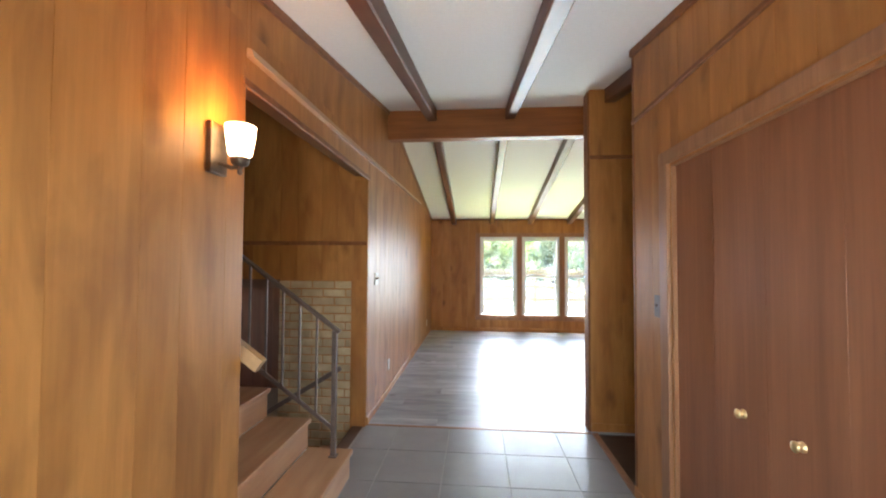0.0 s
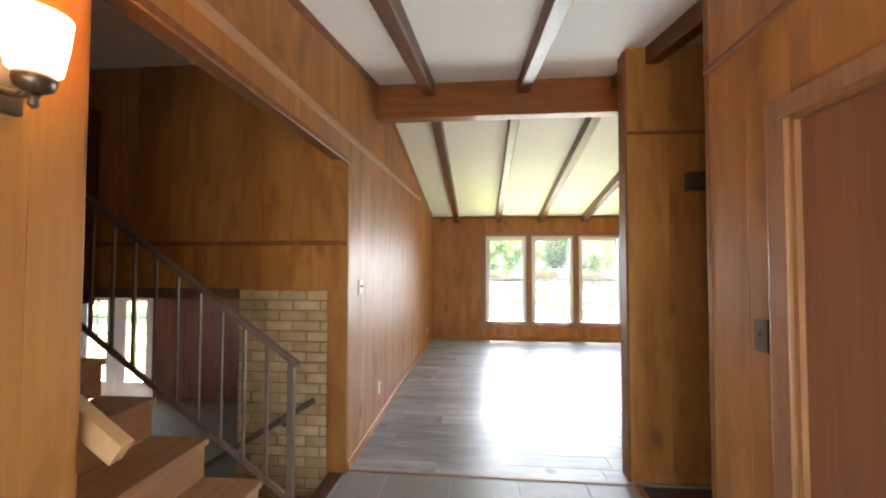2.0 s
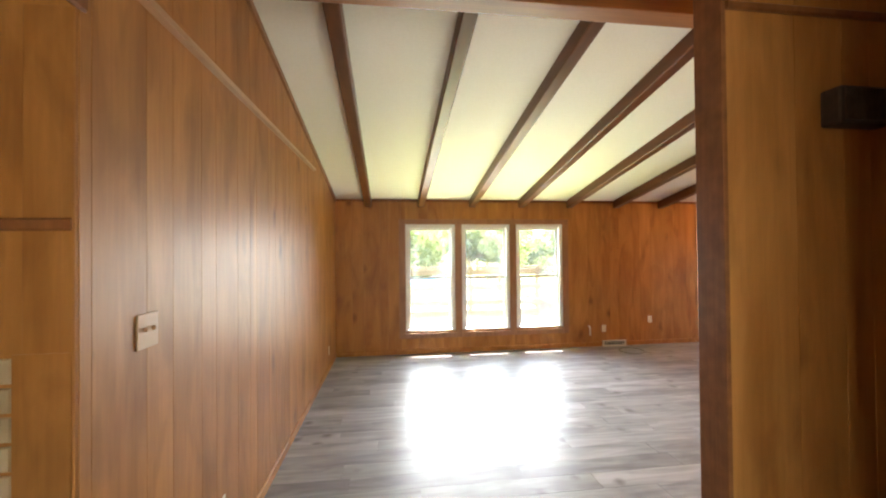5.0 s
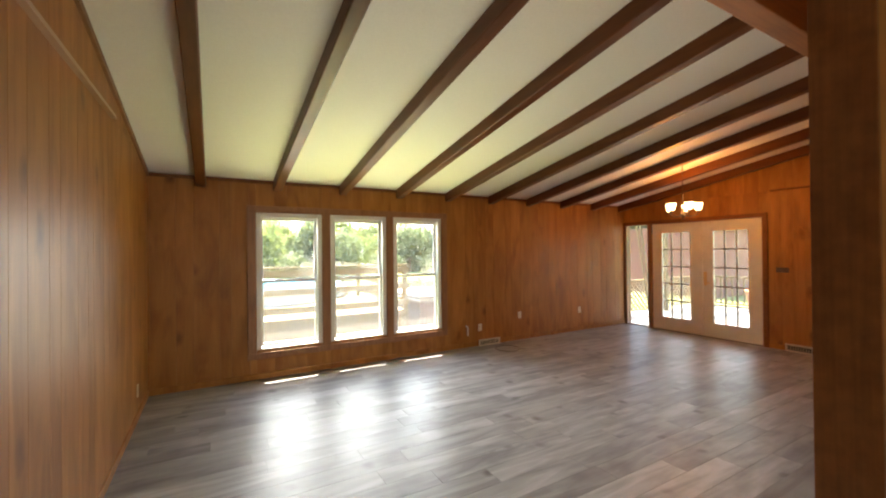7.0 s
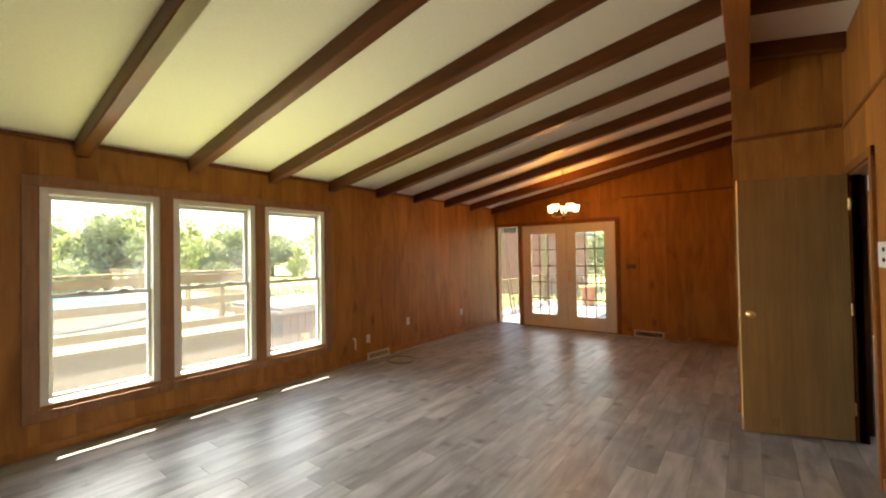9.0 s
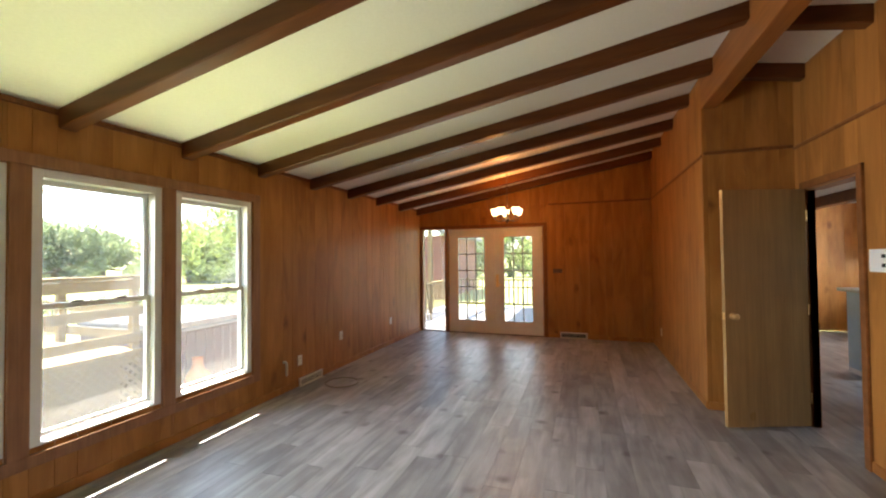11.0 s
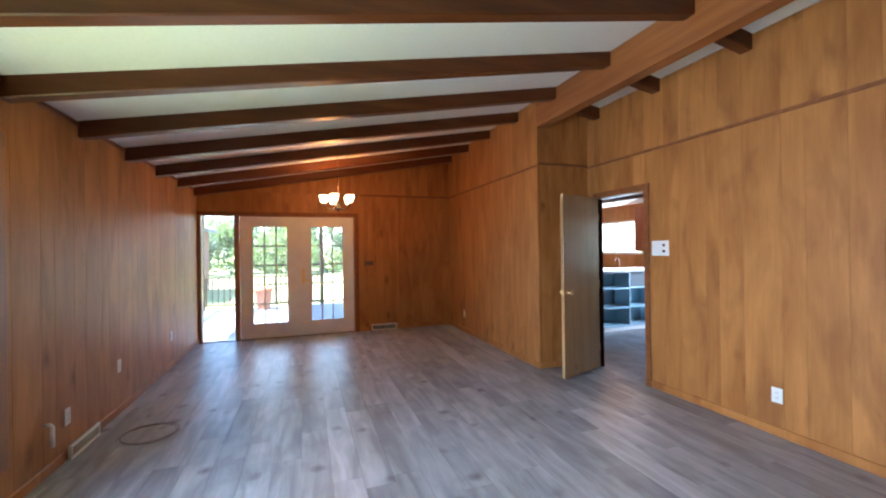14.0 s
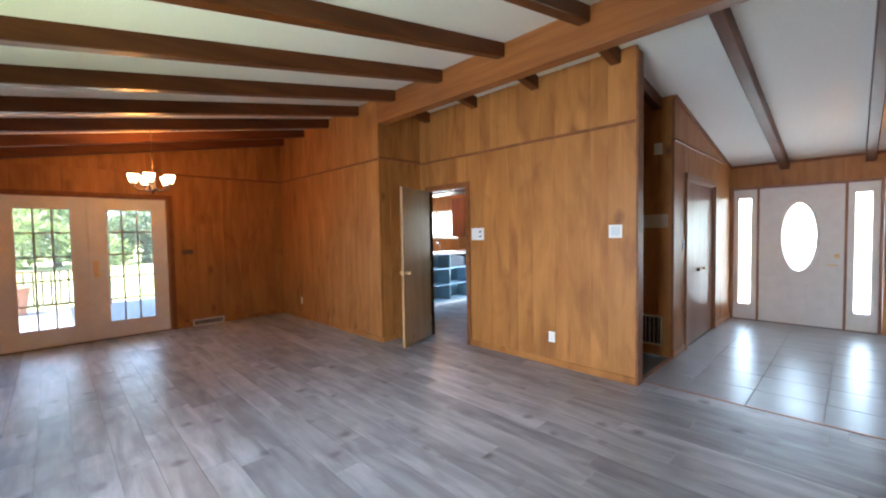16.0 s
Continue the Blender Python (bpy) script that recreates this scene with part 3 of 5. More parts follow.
front.strip("trim", 0.02, XF - XL - 0.02, roof(YF) - 0.04, roof(YF) - 0.004, 0.02)
# corner boards
setting("trim", box(1.295, YK - 0.118, 0.0, 1.314, YK + 0.012, roof(YK - 0.12) - 0.02, 0.003), TRIM, "dark corner board at the wall's end", "trim")
setting("trim", box(XC - 0.012, YD - 0.03, 0.0, XC + 0.004, YD + 0.012, 2.9, 0.003), PANEL, "stained corner board", "trim")
setting("trim", box(1.318, YH - 0.02, 0.0, 1.345, YH + 0.014, roof(YH) - 0.02, 0.003), TRIM, "dark corner board of the closet", "trim")
setting("trim", box(XL - 0.121, STAIR_S - 0.01, 0.0, XL + 0.004, STAIR_S + 0.012, 2.262, 0.003), PANEL, "stained jamb board of the stairwell", "trim")
setting("trim", box(XL - 0.12, WELL_N - 0.012, 0.0, XL + 0.006, WELL_N + 0.004, 2.262, 0.003), PANEL, "stained corner board of the stairwell", "trim")
setting("trim", box(XL - 0.14, WELL_N - 0.016, LOW, XL - 0.001, WELL_N - 0.0125, 1.33), PANEL, "stained board beside the brick", "trim")
setting("threshold", box(XF - 0.02, YH + 0.012, -0.008, XF + 0.03, YT, 0.008, 0.003), CASING, "wooden floor threshold", "trim")
setting("threshold", box(XL, YT - 0.012, -0.008, 1.30, YT + 0.014, 0.005, 0.002), CASING, "thin wooden floor transition strip", "trim")
setting("wall_backing", box(XL - 0.12, 1.21, LOW, XL - 0.02, 2.36, -0.01), WALL_SHADE, "closed side under the stairs", "wall")
setting("wall_backing", box(XL - 0.12, 2.36, LOW, XL - 0.02, 3.21, -0.002), WALL_SHADE, "closed side under the entry floor", "wall")
setting("wall_backing", box(-8.6, 1.1, LOW, -6.2, 1.2, 1.3), WALL_SHADE, "lower room wall", "wall")
setting("wall_backing", box(-0.96, 3.325, LOW, XL - 0.12, 7.72, 1.3), WALL_SHADE, "lower room side wall", "wall")

# ---------------------------------------------------------------- windows


def sash_window(number, x0, x1, z0=0.36, z1=2.05):
    """A white double-hung window in the north wall."""
    win = tagged(new("window_%d" % number), "white vinyl double-hung sash window with a middle rail", "window", kind="structure")
    win.location = (0, YN, 0)
    f = 0.055
    for name, b in (("window_frame", (x0, -0.012, z0, x0 + f, 0.11, z1)), ("window_frame", (x1 - f, -0.012, z0, x1, 0.11, z1)), ("window_frame", (x0 + f, -0.012, z1 - f, x1 - f, 0.11, z1)), ("window_sill", (x0 - 0.005, -0.008, z0 - 0.03, x1 + 0.005, 0.12, z0 + 0.012))):
        part(name, box(*b, 0.004), VINYL_FRAME, win)
    zm = 1.19
    for name, a, b, y in (("upper_sash", zm - 0.02, z1 - f, 0.07), ("lower_sash", z0 + 0.03, zm + 0.02, 0.035)):
        xa, xb, s = x0 + f, x1 - f, 0.028
        bm = bmesh.new()
        for q in ((xa, y, a, xa + s, y + 0.03, b), (xb - s, y, a, xb, y + 0.03, b), (xa + s, y, a, xb - s, y + 0.03, a + 0.034), (xa + s, y, b - 0.034, xb - s, y + 0.03, b)):
            add_box(bm, *q, 0.003)
        sash = part(name, bm, VINYL_FRAME, win)
        pane = part("pane", box(xa + s - 0.004, y + 0.012, a + 0.03, xb - s + 0.004, y + 0.018, b - 0.03), GLASS, sash)
        pane.visible_shadow = False
    for xk in (x0 + 0.26, x1 - 0.26):
        bm = box(xk - 0.03, 0.022, zm + 0.018, xk + 0.03, 0.05, zm + 0.032, 0.004)
        part("sash_lock", bm, DARKMETAL, win, "small dark sash lock")
    for name, a, b in (("lift", x0 + 0.09, x0 + 0.1),):
        part("vent_latch", box(a, 0.02, 0.30, a + 0.02, 0.034, 0.33, 0.003), WHITEPLASTIC, win)


for k, x in enumerate((0.371, 1.275, 2.179)):
    sash_window(k + 1, x, x + 0.792)
# wooden casing round the group of windows
for q in ((0.27, 0.30, 0.362, 2.13), (1.168, 0.30, 1.270, 2.13), (2.072, 0.30, 2.174, 2.13), (2.976, 0.30, 3.07, 2.13)):
    setting("trim", box(q[0], YN - 0.03, q[1], q[2], YN - 0.008, q[3], 0.006), CASING, "stained window casing", "trim")
setting("trim", box(0.27, YN - 0.034, 2.055, 3.07, YN - 0.008, 2.13, 0.006), CASING, "stained window head casing", "trim")
setting("trim", box(0.27, YN - 0.032, 0.25, 3.07, YN - 0.008, 0.328, 0.006), CASING, "stained window apron casing", "trim")

# ---------------------------------------------------------------- doors


def french_leaf(parent, y0, y1, x, knob_y, z1=2.03, hinge_y=None):
    """One white door leaf with fifteen lights, in the plane of x."""
    leaf = part("door", bmesh.new(), WHITE, parent)
    w = y1 - y0
    gy0, gy1, gz0, gz1 = y0 + 0.185, y1 - 0.185, 0.25, 1.86
    bm = bmesh.new()
    for q in ((x, y0, 0.012, x + 0.044, gy0, z1), (x, gy1, 0.012, x + 0.044, y1, z1), (x, gy0, 0.012, x + 0.044, gy1, gz0), (x, gy0, gz1, x + 0.044, gy1, z1)):
        add_box(bm, *q)
    bm.to_mesh(leaf.data)
    bm.free()
    s = 0.024
    frame_bm = bmesh.new()
    for q in ((x - 0.01, gy0 - s, gz0 - s, x - 0.001, gy0 + 0.006, gz1 + s), (x - 0.01, gy1 - 0.006, gz0 - s, x - 0.001, gy1 + s, gz1 + s), (x - 0.01, gy0 + 0.006, gz0 - s, x - 0.001, gy1 - 0.006, gz0 + 0.006), (x - 0.01, gy0 + 0.006, gz1 - 0.006, x - 0.001, gy1 - 0.006, gz1 + s)):
        add_box(frame_bm, *q, 0.003)
    part("lite_frame", frame_bm, WHITE, leaf)
    for i in (1, 2):
        yy = gy0 + (gy1 - gy0) * i / 3
        part("muntin", box(x + 0.008, yy - 0.011, gz0, x + 0.034, yy + 0.011, gz1, 0.003), MUNTIN_BACKLIT, leaf)
    for i in range(1, 5):
        zz = gz0 + (gz1 - gz0) * i / 5
        part("muntin", box(x + 0.009, gy0, zz - 0.011, x + 0.033, gy1, zz + 0.011, 0.003), MUNTIN_BACKLIT, leaf)
    pane = part("pane", box(x + 0.018, gy0, gz0, x + 0.024, gy1, gz1), GLASS, leaf)
    pane.visible_shadow = False
    if knob_y is not None:
        part("lever", tube([(x - 0.002, knob_y, 0.95), (x - 0.045, knob_y, 0.95), (x - 0.05, knob_y - 0.02, 0.95), (x - 0.05, knob_y - 0.1, 0.945)], 0.009), BRASS, leaf, "polished brass door lever", True)
        part("escutcheon", box(x - 0.01, knob_y - 0.028, 0.9, x - 0.0005, knob_y + 0.028, 1.14, 0.004), BRASS, leaf, "brass escutcheon plate")
        part("thumb_turn", box(x - 0.03, knob_y - 0.018, 1.07, x - 0.01, knob_y + 0.018, 1.09, 0.004), BRASS, leaf)
    if hinge_y is not None:
        for zz in (0.25, 1.02, 1.8):
            part("hinge", rod((x - 0.006, hinge_y, zz - 0.05), (x - 0.006, hinge_y, zz + 0.05), 0.008), BRASS, leaf)
    return leaf


fd = tagged(new("door_1"), "white double french doors with gridded glass", "french doors", kind="structure")
french_leaf(fd, 5.925, 6.832, XE + 0.02, 6.775, hinge_y=5.93)
french_leaf(fd, 6.838, 7.745, XE + 0.02, None, hinge_y=7.74)
part("astragal", box(XE + 0.002, 6.815, 0.012, XE + 0.0185, 6.855, 2.03, 0.003), WHITE, fd)
for q in ((5.902, 0.0, 5.922, 2.038), (7.752, 0.0, 7.83, 2.038), (8.302, 0.0, 8.338, 2.038)):
    part("door_frame", box(XE - 0.012, q[0], q[1], XE + 0.13, q[2], q[3], 0.004), CASING, fd, "stained wooden frame post")
part("door_frame", box(XE - 0.006, 5.924, 2.032, XE + 0.125, 8.30, 2.039), CASING, fd)
part("door_sill", box(XE - 0.01, 5.924, 0.0, XE + 0.14, 8.30, 0.011), BRONZE, fd, "dark metal threshold")
sl = part("sidelight_pane", box(XE + 0.05, 7.832, 0.02, XE + 0.056, 8.30, 2.03), GLASS, fd)
sl.visible_shadow = False
for q in ((5.84, 0.0, 5.90, 2.10), (8.342, 0.0, 8.395, 2.10)):
    setting("trim", box(XE - 0.03, q[0], q[1], XE - 0.0095, q[2], q[3], 0.005), TRIM, "dark stained door casing", "trim")
setting("trim", box(XE - 0.032, 5.84, 2.042, XE - 0.0095, 8.395, 2.10, 0.005), TRIM, "dark stained head casing", "trim")

# kitchen door: casing, jambs, open leaf
for q in ((3.337, 0.0, 3.398, 2.095), (4.102, 0.0, 4.165, 2.095)):
    setting("trim", box(q[0], YK + 0.0095, q[1], q[2], YK + 0.03, q[3], 0.005), TRIM, "dark stained door casing", "trim")
setting("trim", box(3.337, YK + 0.0095, 2.032, 4.165, YK + 0.032, 2.095, 0.005), TRIM, "dark stained head casing", "trim")
for q in ((3.385, 0.0, 3.4, 2.03, 0.112), (4.1, 0.0, 4.115, 2.03, 0.052), (3.385, 2.02, 4.115, 2.032, 0.112)):
    setting("door_jamb", box(q[0], YK - q[4], q[1], q[2], YK + 0.012, q[3]), CASING, "stained door jamb", "trim")


def knob_pair(parent, u, z, t):
    for s in (-1, 1):
        prof = [(0.028, 0.0), (0.028, 0.006), (0.011, 0.01), (0.011, 0.03), (0.022, 0.038), (0.027, 0.05), (0.022, 0.062), (0.01, 0.066)]
        bm = lathe(prof, 18)
        bmesh.ops.transform(bm, matrix=Matrix.Translation((u, t * (1 if s > 0 else 0) + s * 0.0005, z)) @ Matrix.Rotation(-s * math.pi / 2, 4, "X"), verts=bm.verts[:])
        part("door_knob", bm, BRASS, parent, "brass door knob", True)


hinge, free = Vector((4.098, 3.418)), Vector((3.855, 4.09))
ang = math.atan2(free.y - hinge.y, free.x - hinge.x)
kdoor = tagged(link("door_2", box(0, -0.017, 0.012, 0.715, 0.018, 2.03, 0.002), KDOOR), "plain birch flush door standing open", "door", kind="structure")
kdoor.matrix_world = Matrix.Translation((hinge.x, hinge.y, 0)) @ Matrix.Rotation(ang, 4, "Z")
knob_pair(kdoor, 0.655, 0.95, 0.018)
part("latch_plate", box(0.7148, -0.012, 0.92, 0.7165, 0.012, 0.98), BRASS, kdoor)
for zz in (0.25, 1.0, 1.8):
    part("hinge", rod((-0.004, 0.02, zz - 0.045), (-0.004, 0.02, zz + 0.045), 0.007), BRASS, kdoor)

# closet double doors
closet_door = tagged(new("door_3"), "brown flush folding closet doors with brass knobs", "closet doors", kind="structure")
for k in range(4):
    y1 = 1.753 - 0.3215 * k
    leaf = part("door_panel", box(XF + 0.012, y1 - 0.3205, 0.012, XF + 0.045, y1, 2.018, 0.001), CLOSET, closet_door)
    if k in (1, 2):
        bm = lathe([(0.018, 0.0), (0.018, 0.004), (0.010, 0.006), (0.010, 0.012), (0.017, 0.018), (0.019, 0.025), (0.011, 0.032)], 18)
        bmesh.ops.transform(bm, matrix=Matrix.Translation((XF + 0.0115, 1.24 if k == 1 else 0.955, 0.915)) @ Matrix.Rotation(-math.pi / 2, 4, "Y"), verts=bm.verts[:])
        part("door_knob", bm, BRASS, leaf, "small brass knob", True)
for q in ((0.37, 0.0, 0.452, 2.105), (1.768, 0.0, 1.86, 2.105)):
    setting("trim", box(XF - 0.032, q[0], q[1], XF - 0.0095, q[2], q[3], 0.007), CASING, "stained closet door casing", "trim")
setting("trim", box(XF - 0.034, 0.37, 2.034, XF - 0.0095, 1.86, 2.105, 0.007), CASING, "stained closet head casing", "trim")
for q in ((0.455, 0.0, 0.465, 2.03), (1.755, 0.0, 1.765, 2.03), (0.455, 2.02, 1.765, 2.03)):
    setting("door_jamb", box(XF - 0.008, q[0], q[1], XF + 0.06, q[2], q[3]), CASING, "stained closet jamb", "trim")
setting("wall_backing", box(XF + 0.12, YF, 0.0, XF + 0.14, YH - 0.1, 2.6), WALL_SHADE, "closet backing, darkened to read as shade", "wall")


# front door with two sidelights
def front_door():
    d = tagged(new("door_4"), "white front door with a bright oval glass", "front door", kind="structure")
    y = YF - 0.06
    x0, x1, cx, cz, a, b = 0.02, 0.95, 0.49, 1.30, 0.195, 0.50
    n = 40
    bm = bmesh.new()
    rim = [(cx + a * math.cos(2 * math.pi * k / n), cz + b * math.sin(2 * math.pi * k / n)) for k in range(n)]
    out = []
    for px, pz in rim:
        dx, dz = px - cx, pz - cz
        s = min(((x1 if dx > 0 else x0) - cx) / dx if abs(dx) > 1e-6 else 1e9, ((2.035 if dz > 0 else 0.012) - cz) / dz if abs(dz) > 1e-6 else 1e9)
        out.append((cx + dx * s, cz + dz * s))
    for yy, flip in ((y + 0.044, False), (y, True)):
        vi, vo = [bm.verts.new((p, yy, q)) for p, q in rim], [bm.verts.new((p, yy, q)) for p, q in out]
        for k in range(n):
            q = (vi[k], vi[(k + 1) % n], vo[(k + 1) % n], vo[k])
            bm.faces.new(q if flip else q[::-1])
        if flip:
            for k in range(n):
                bm.faces.new((vi[k], vi[(k + 1) % n], first[0][(k + 1) % n], first[0][k]))
        first = (vi, vo)
    leaf = part("door", bm, WHITE, d)
    part("door_core", box(x0 + 0.001, y + 0.004, 0.013, x0 + 0.12, y + 0.04, 2.03), WHITE, leaf)
    part("door_core", box(x1 - 0.12, y + 0.004, 0.013, x1 - 0.001, y + 0.04, 2.03), WHITE, leaf)
    part("door_core", box(x0 + 0.12, y + 0.004, 0.013, x1 - 0.12, y + 0.04, 0.7), WHITE, leaf)
    part("door_core", box(x0 + 0.12, y + 0.004, 1.9, x1 - 0.12, y + 0.04, 2.03), WHITE, leaf)
    ring = tube([(cx + (a + 0.01) * math.cos(2 * math.pi * k / 48), y + 0.046, cz + (b + 0.01) * math.sin(2 * math.pi * k / 48)) for k in range(49)], 0.016, 8)
    part("oval_frame", ring, WHITE, leaf, smooth=True)
    bm = bmesh.new()
    prism(bm, [(p, y + 0.018, q) for p, q in rim], [(p, y + 0.024, q) for p, q in rim])
    pane = part("oval_pane", bm, GLASS, leaf)
    pane.visible_shadow = False
    for px0, px1 in ((0.11, 0.42), (0.56, 0.87)):
        bm = bmesh.new()
        for q in ((px0, 0.22, px1, 0.245), (px0, 0.58, px1, 0.605), (px0, 0.245, px0 + 0.025, 0.58), (px1 - 0.025, 0.245, px1, 0.58)):
            add_box(bm, q[0], y + 0.0445, q[1], q[2], y + 0.052, q[3], 0.003)
        part("panel_moulding", bm, WHITE, leaf)
    part("lever", tube([(x0 + 0.07, y + 0.044, 0.9), (x0 + 0.07, y + 0.09, 0.9), (x0 + 0.09, y + 0.095, 0.9), (x0 + 0.17, y + 0.095, 0.9)], 0.009), BRASS, leaf, "brass door lever", True)
    bm = lathe([(0.03, 0.0), (0.03, 0.008), (0.02, 0.02)], 18)
    bmesh.ops.transform(bm, matrix=Matrix.Translation((x0 + 0.07, y + 0.0445, 1.03)) @ Matrix.Rotation(-math.pi / 2, 4, "X"), verts=bm.verts[:])
    part("deadbolt", bm, BRASS, leaf, "brass deadbolt", True)
    for zz in (0.25, 1.0, 1.8):
        part("hinge", rod((x1 + 0.004, y + 0.05, zz - 0.05), (x1 + 0.004, y + 0.05, zz + 0.05), 0.008), BRASS, leaf)
    for sx0, sx1 in ((-0.31, -0.01), (0.98, 1.275)):
        g0, g1 = sx0 + 0.07, sx1 - 0.07
        bm = bmesh.new()
        for q in ((sx0, 0.012, g0, 2.035), (g1, 0.012, sx1, 2.035), (g0, 0.012, g1, 0.25), (g0, 1.9, g1, 2.035)):
            add_box(bm, q[0], y, q[1], q[2], y + 0.04, q[3], 0.002)
        side = part("sidelight", bm, WHITE, d)
        pane = part("pane", box(g0, y + 0.016, 0.25, g1, y + 0.022, 1.9), GLASS, side)
        pane.visible_shadow = False
    for q in ((-0.345, 0.0, -0.312, 2.068), (-0.008, 0.0, 0.016, 2.068), (0.954, 0.0, 0.978, 2.068), (1.277, 0.0, 1.308, 2.068)):
        part("door_frame", box(q[0], YF - 0.13, q[1], q[2], YF + 0.006, q[3], 0.003), CASING, d, "stained frame post")
    part("door_frame", box(-0.312, YF - 0.128, 2.038, 1.277, YF + 0.004, 2.068), CASING, d)
    # strips added behind the gaps to keep the outside lamp from leaking in
    for q in ((-0.32, -0.295, 0.0, 2.06), (-0.022, 0.032, 0.0, 2.06), (0.938, 0.992, 0.0, 2.06), (1.262, 1.285, 0.0, 2.06), (-0.3, 1.27, 2.024, 2.058)):
        part("door_stop", box(q[0], YF - 0.078, q[2], q[1], YF - 0.0625, q[3]), CASING, d)
    part("door_sill", box(-0.312, YF - 0.14, 0.0, 1.277, YF + 0.01, 0.011), BRONZE, d)


front_door()

# ---------------------------------------------------------------- stairs
stairs = thing("staircase", "stained wooden stairs rising beside an iron railing", "stairs")
for k in range(5):
    x, z = STEP_X - RUN * k, 0.195 + RISE * k
    x_back = x - RUN - 0.01 if k < 4 else x - RUN
    y1 = STAIR_N
    part("riser", box(x - RUN - 0.02, STAIR_S + 0.014, z - RISE + (0.001 if k else 0.008), x - 0.022, y1 - 0.006, z - 0.036), STAIR, stairs)
    part("tread", box(x - RUN - 0.02, STAIR_S + 0.014, z - 0.035, x, y1, z, 0.008), STAIR, stairs)
part("stringer", prism(bmesh.new(), [(STEP_X - 0.03, STAIR_N - 0.03, 0.0), (STEP_X - 5 * RUN, STAIR_N - 0.03, 0.9), (STEP_X - 5 * RUN, STAIR_N - 0.03, LOW), (STEP_X - 0.16, STAIR_N - 0.03, LOW), (STEP_X - 0.16, STAIR_N - 0.03, 0.0)], [(STEP_X - 0.03, STAIR_N - 0.012, 0.0), (STEP_X - 5 * RUN, STAIR_N - 0.012, 0.9), (STEP_X - 5 * RUN, STAIR_N - 0.012, LOW), (STEP_X - 0.16, STAIR_N - 0.012, LOW), (STEP_X - 0.16, STAIR_N - 0.012, 0.0)]), WHITE, stairs, "pale painted stair side")
down = thing("lower_staircase", "dark stairs leading down beside the brick pier", "stairs")
for k in range(6):
    x, z = XL - 0.10 - 0.28 * k, -0.175 * (k + 1)
    part("tread", box(x - 0.30, STAIR_N + 0.01, z - 0.035, x + 0.0, WELL_N - 0.03, z, 0.006), STAIR, down)
    part("riser", box(x - 0.01, STAIR_N + 0.01, z, x + 0.008, WELL_N - 0.03, z + 0.135), STAIR, down)

railing = thing("stair_railing", "brown iron stair railing with square balusters", "railing", Matrix.Translation((0, 2.215, 0)))
RS = 0.72


def rail_z(x, base):
    return base + (-0.65 - x) * RS


part("newel_post", box(-0.678, -0.015, 0.195, -0.646, 0.017, 1.035, 0.003), IRON, railing)
part("newel_foot", box(-0.688, -0.026, 0.195, -0.636, 0.028, 0.207, 0.003), IRON, railing)
part("handrail", bar((-0.628, 0, rail_z(-0.628, 1.042)), (-2.35, 0, rail_z(-2.35, 1.042)), 0.04, 0.022), IRON, railing, "dark iron handrail")
part("bottom_rail", bar((-0.65, 0, rail_z(-0.65, 0.37)), (-2.35, 0, rail_z(-2.35, 0.37)), 0.014, 0.026), IRON, railing)
for k in range(1, 14):
    x = -0.667 - 0.1203 * k
    part("baluster", box(x - 0.007, -0.007, rail_z(x, 0.37), x + 0.007, 0.007, rail_z(x, 1.035)), IRON, railing)

oak = thing("wall_handrail", "pale oak handrail on brackets beside the stairs", "handrail")
part("rail", bar((-0.66, STAIR_S + 0.075, 1.04), (-2.3, STAIR_S + 0.075, 2.22), 0.038, 0.06), textured("oak_rail", (0.42, 0.25, 0.12), (0.52, 0.33, 0.17), (4, 1, 4), 5.0, (0.3, 0.42)), oak)
for x in (-0.85, -1.9):
    z = 1.03 + (-0.62 - x) * 0.72
    part("bracket", tube([(x, STAIR_S + 0.012, z - 0.1), (x, STAIR_S + 0.06, z - 0.09), (x, STAIR_S + 0.075, z - 0.03)], 0.009), BRASS, oak, "brass bracket", True)
low_rail = thing("lower_handrail", "dark handrail of the lower stairs on the wall", "handrail")
part("rail", bar((-0.93, WELL_N - 0.09, 0.54), (-2.4, WELL_N - 0.09, -0.36), 0.035, 0.04), IRON, low_rail)
for x in (-1.15, -2.1):
    z = 0.54 + (x + 0.93) * 0.612
    part("bracket", tube([(x, WELL_N - 0.03, z - 0.06), (x, WELL_N - 0.09, z - 0.06), (x, WELL_N - 0.09, z - 0.01)], 0.008), IRON, low_rail, "", True)

# brick pier and lower french doors
pier = setting("brick_pier", box(-1.55, WELL_N - 0.008, LOW, XL - 0.142, WELL_N + 0.10, 1.325), MORTAR, "buff brick pier with grey mortar", "brick wall")
lfd = tagged(new("door_5"), "white french doors of the lower room", "french doors", kind="structure")
lfd.location = (0, 7.6, LOW)
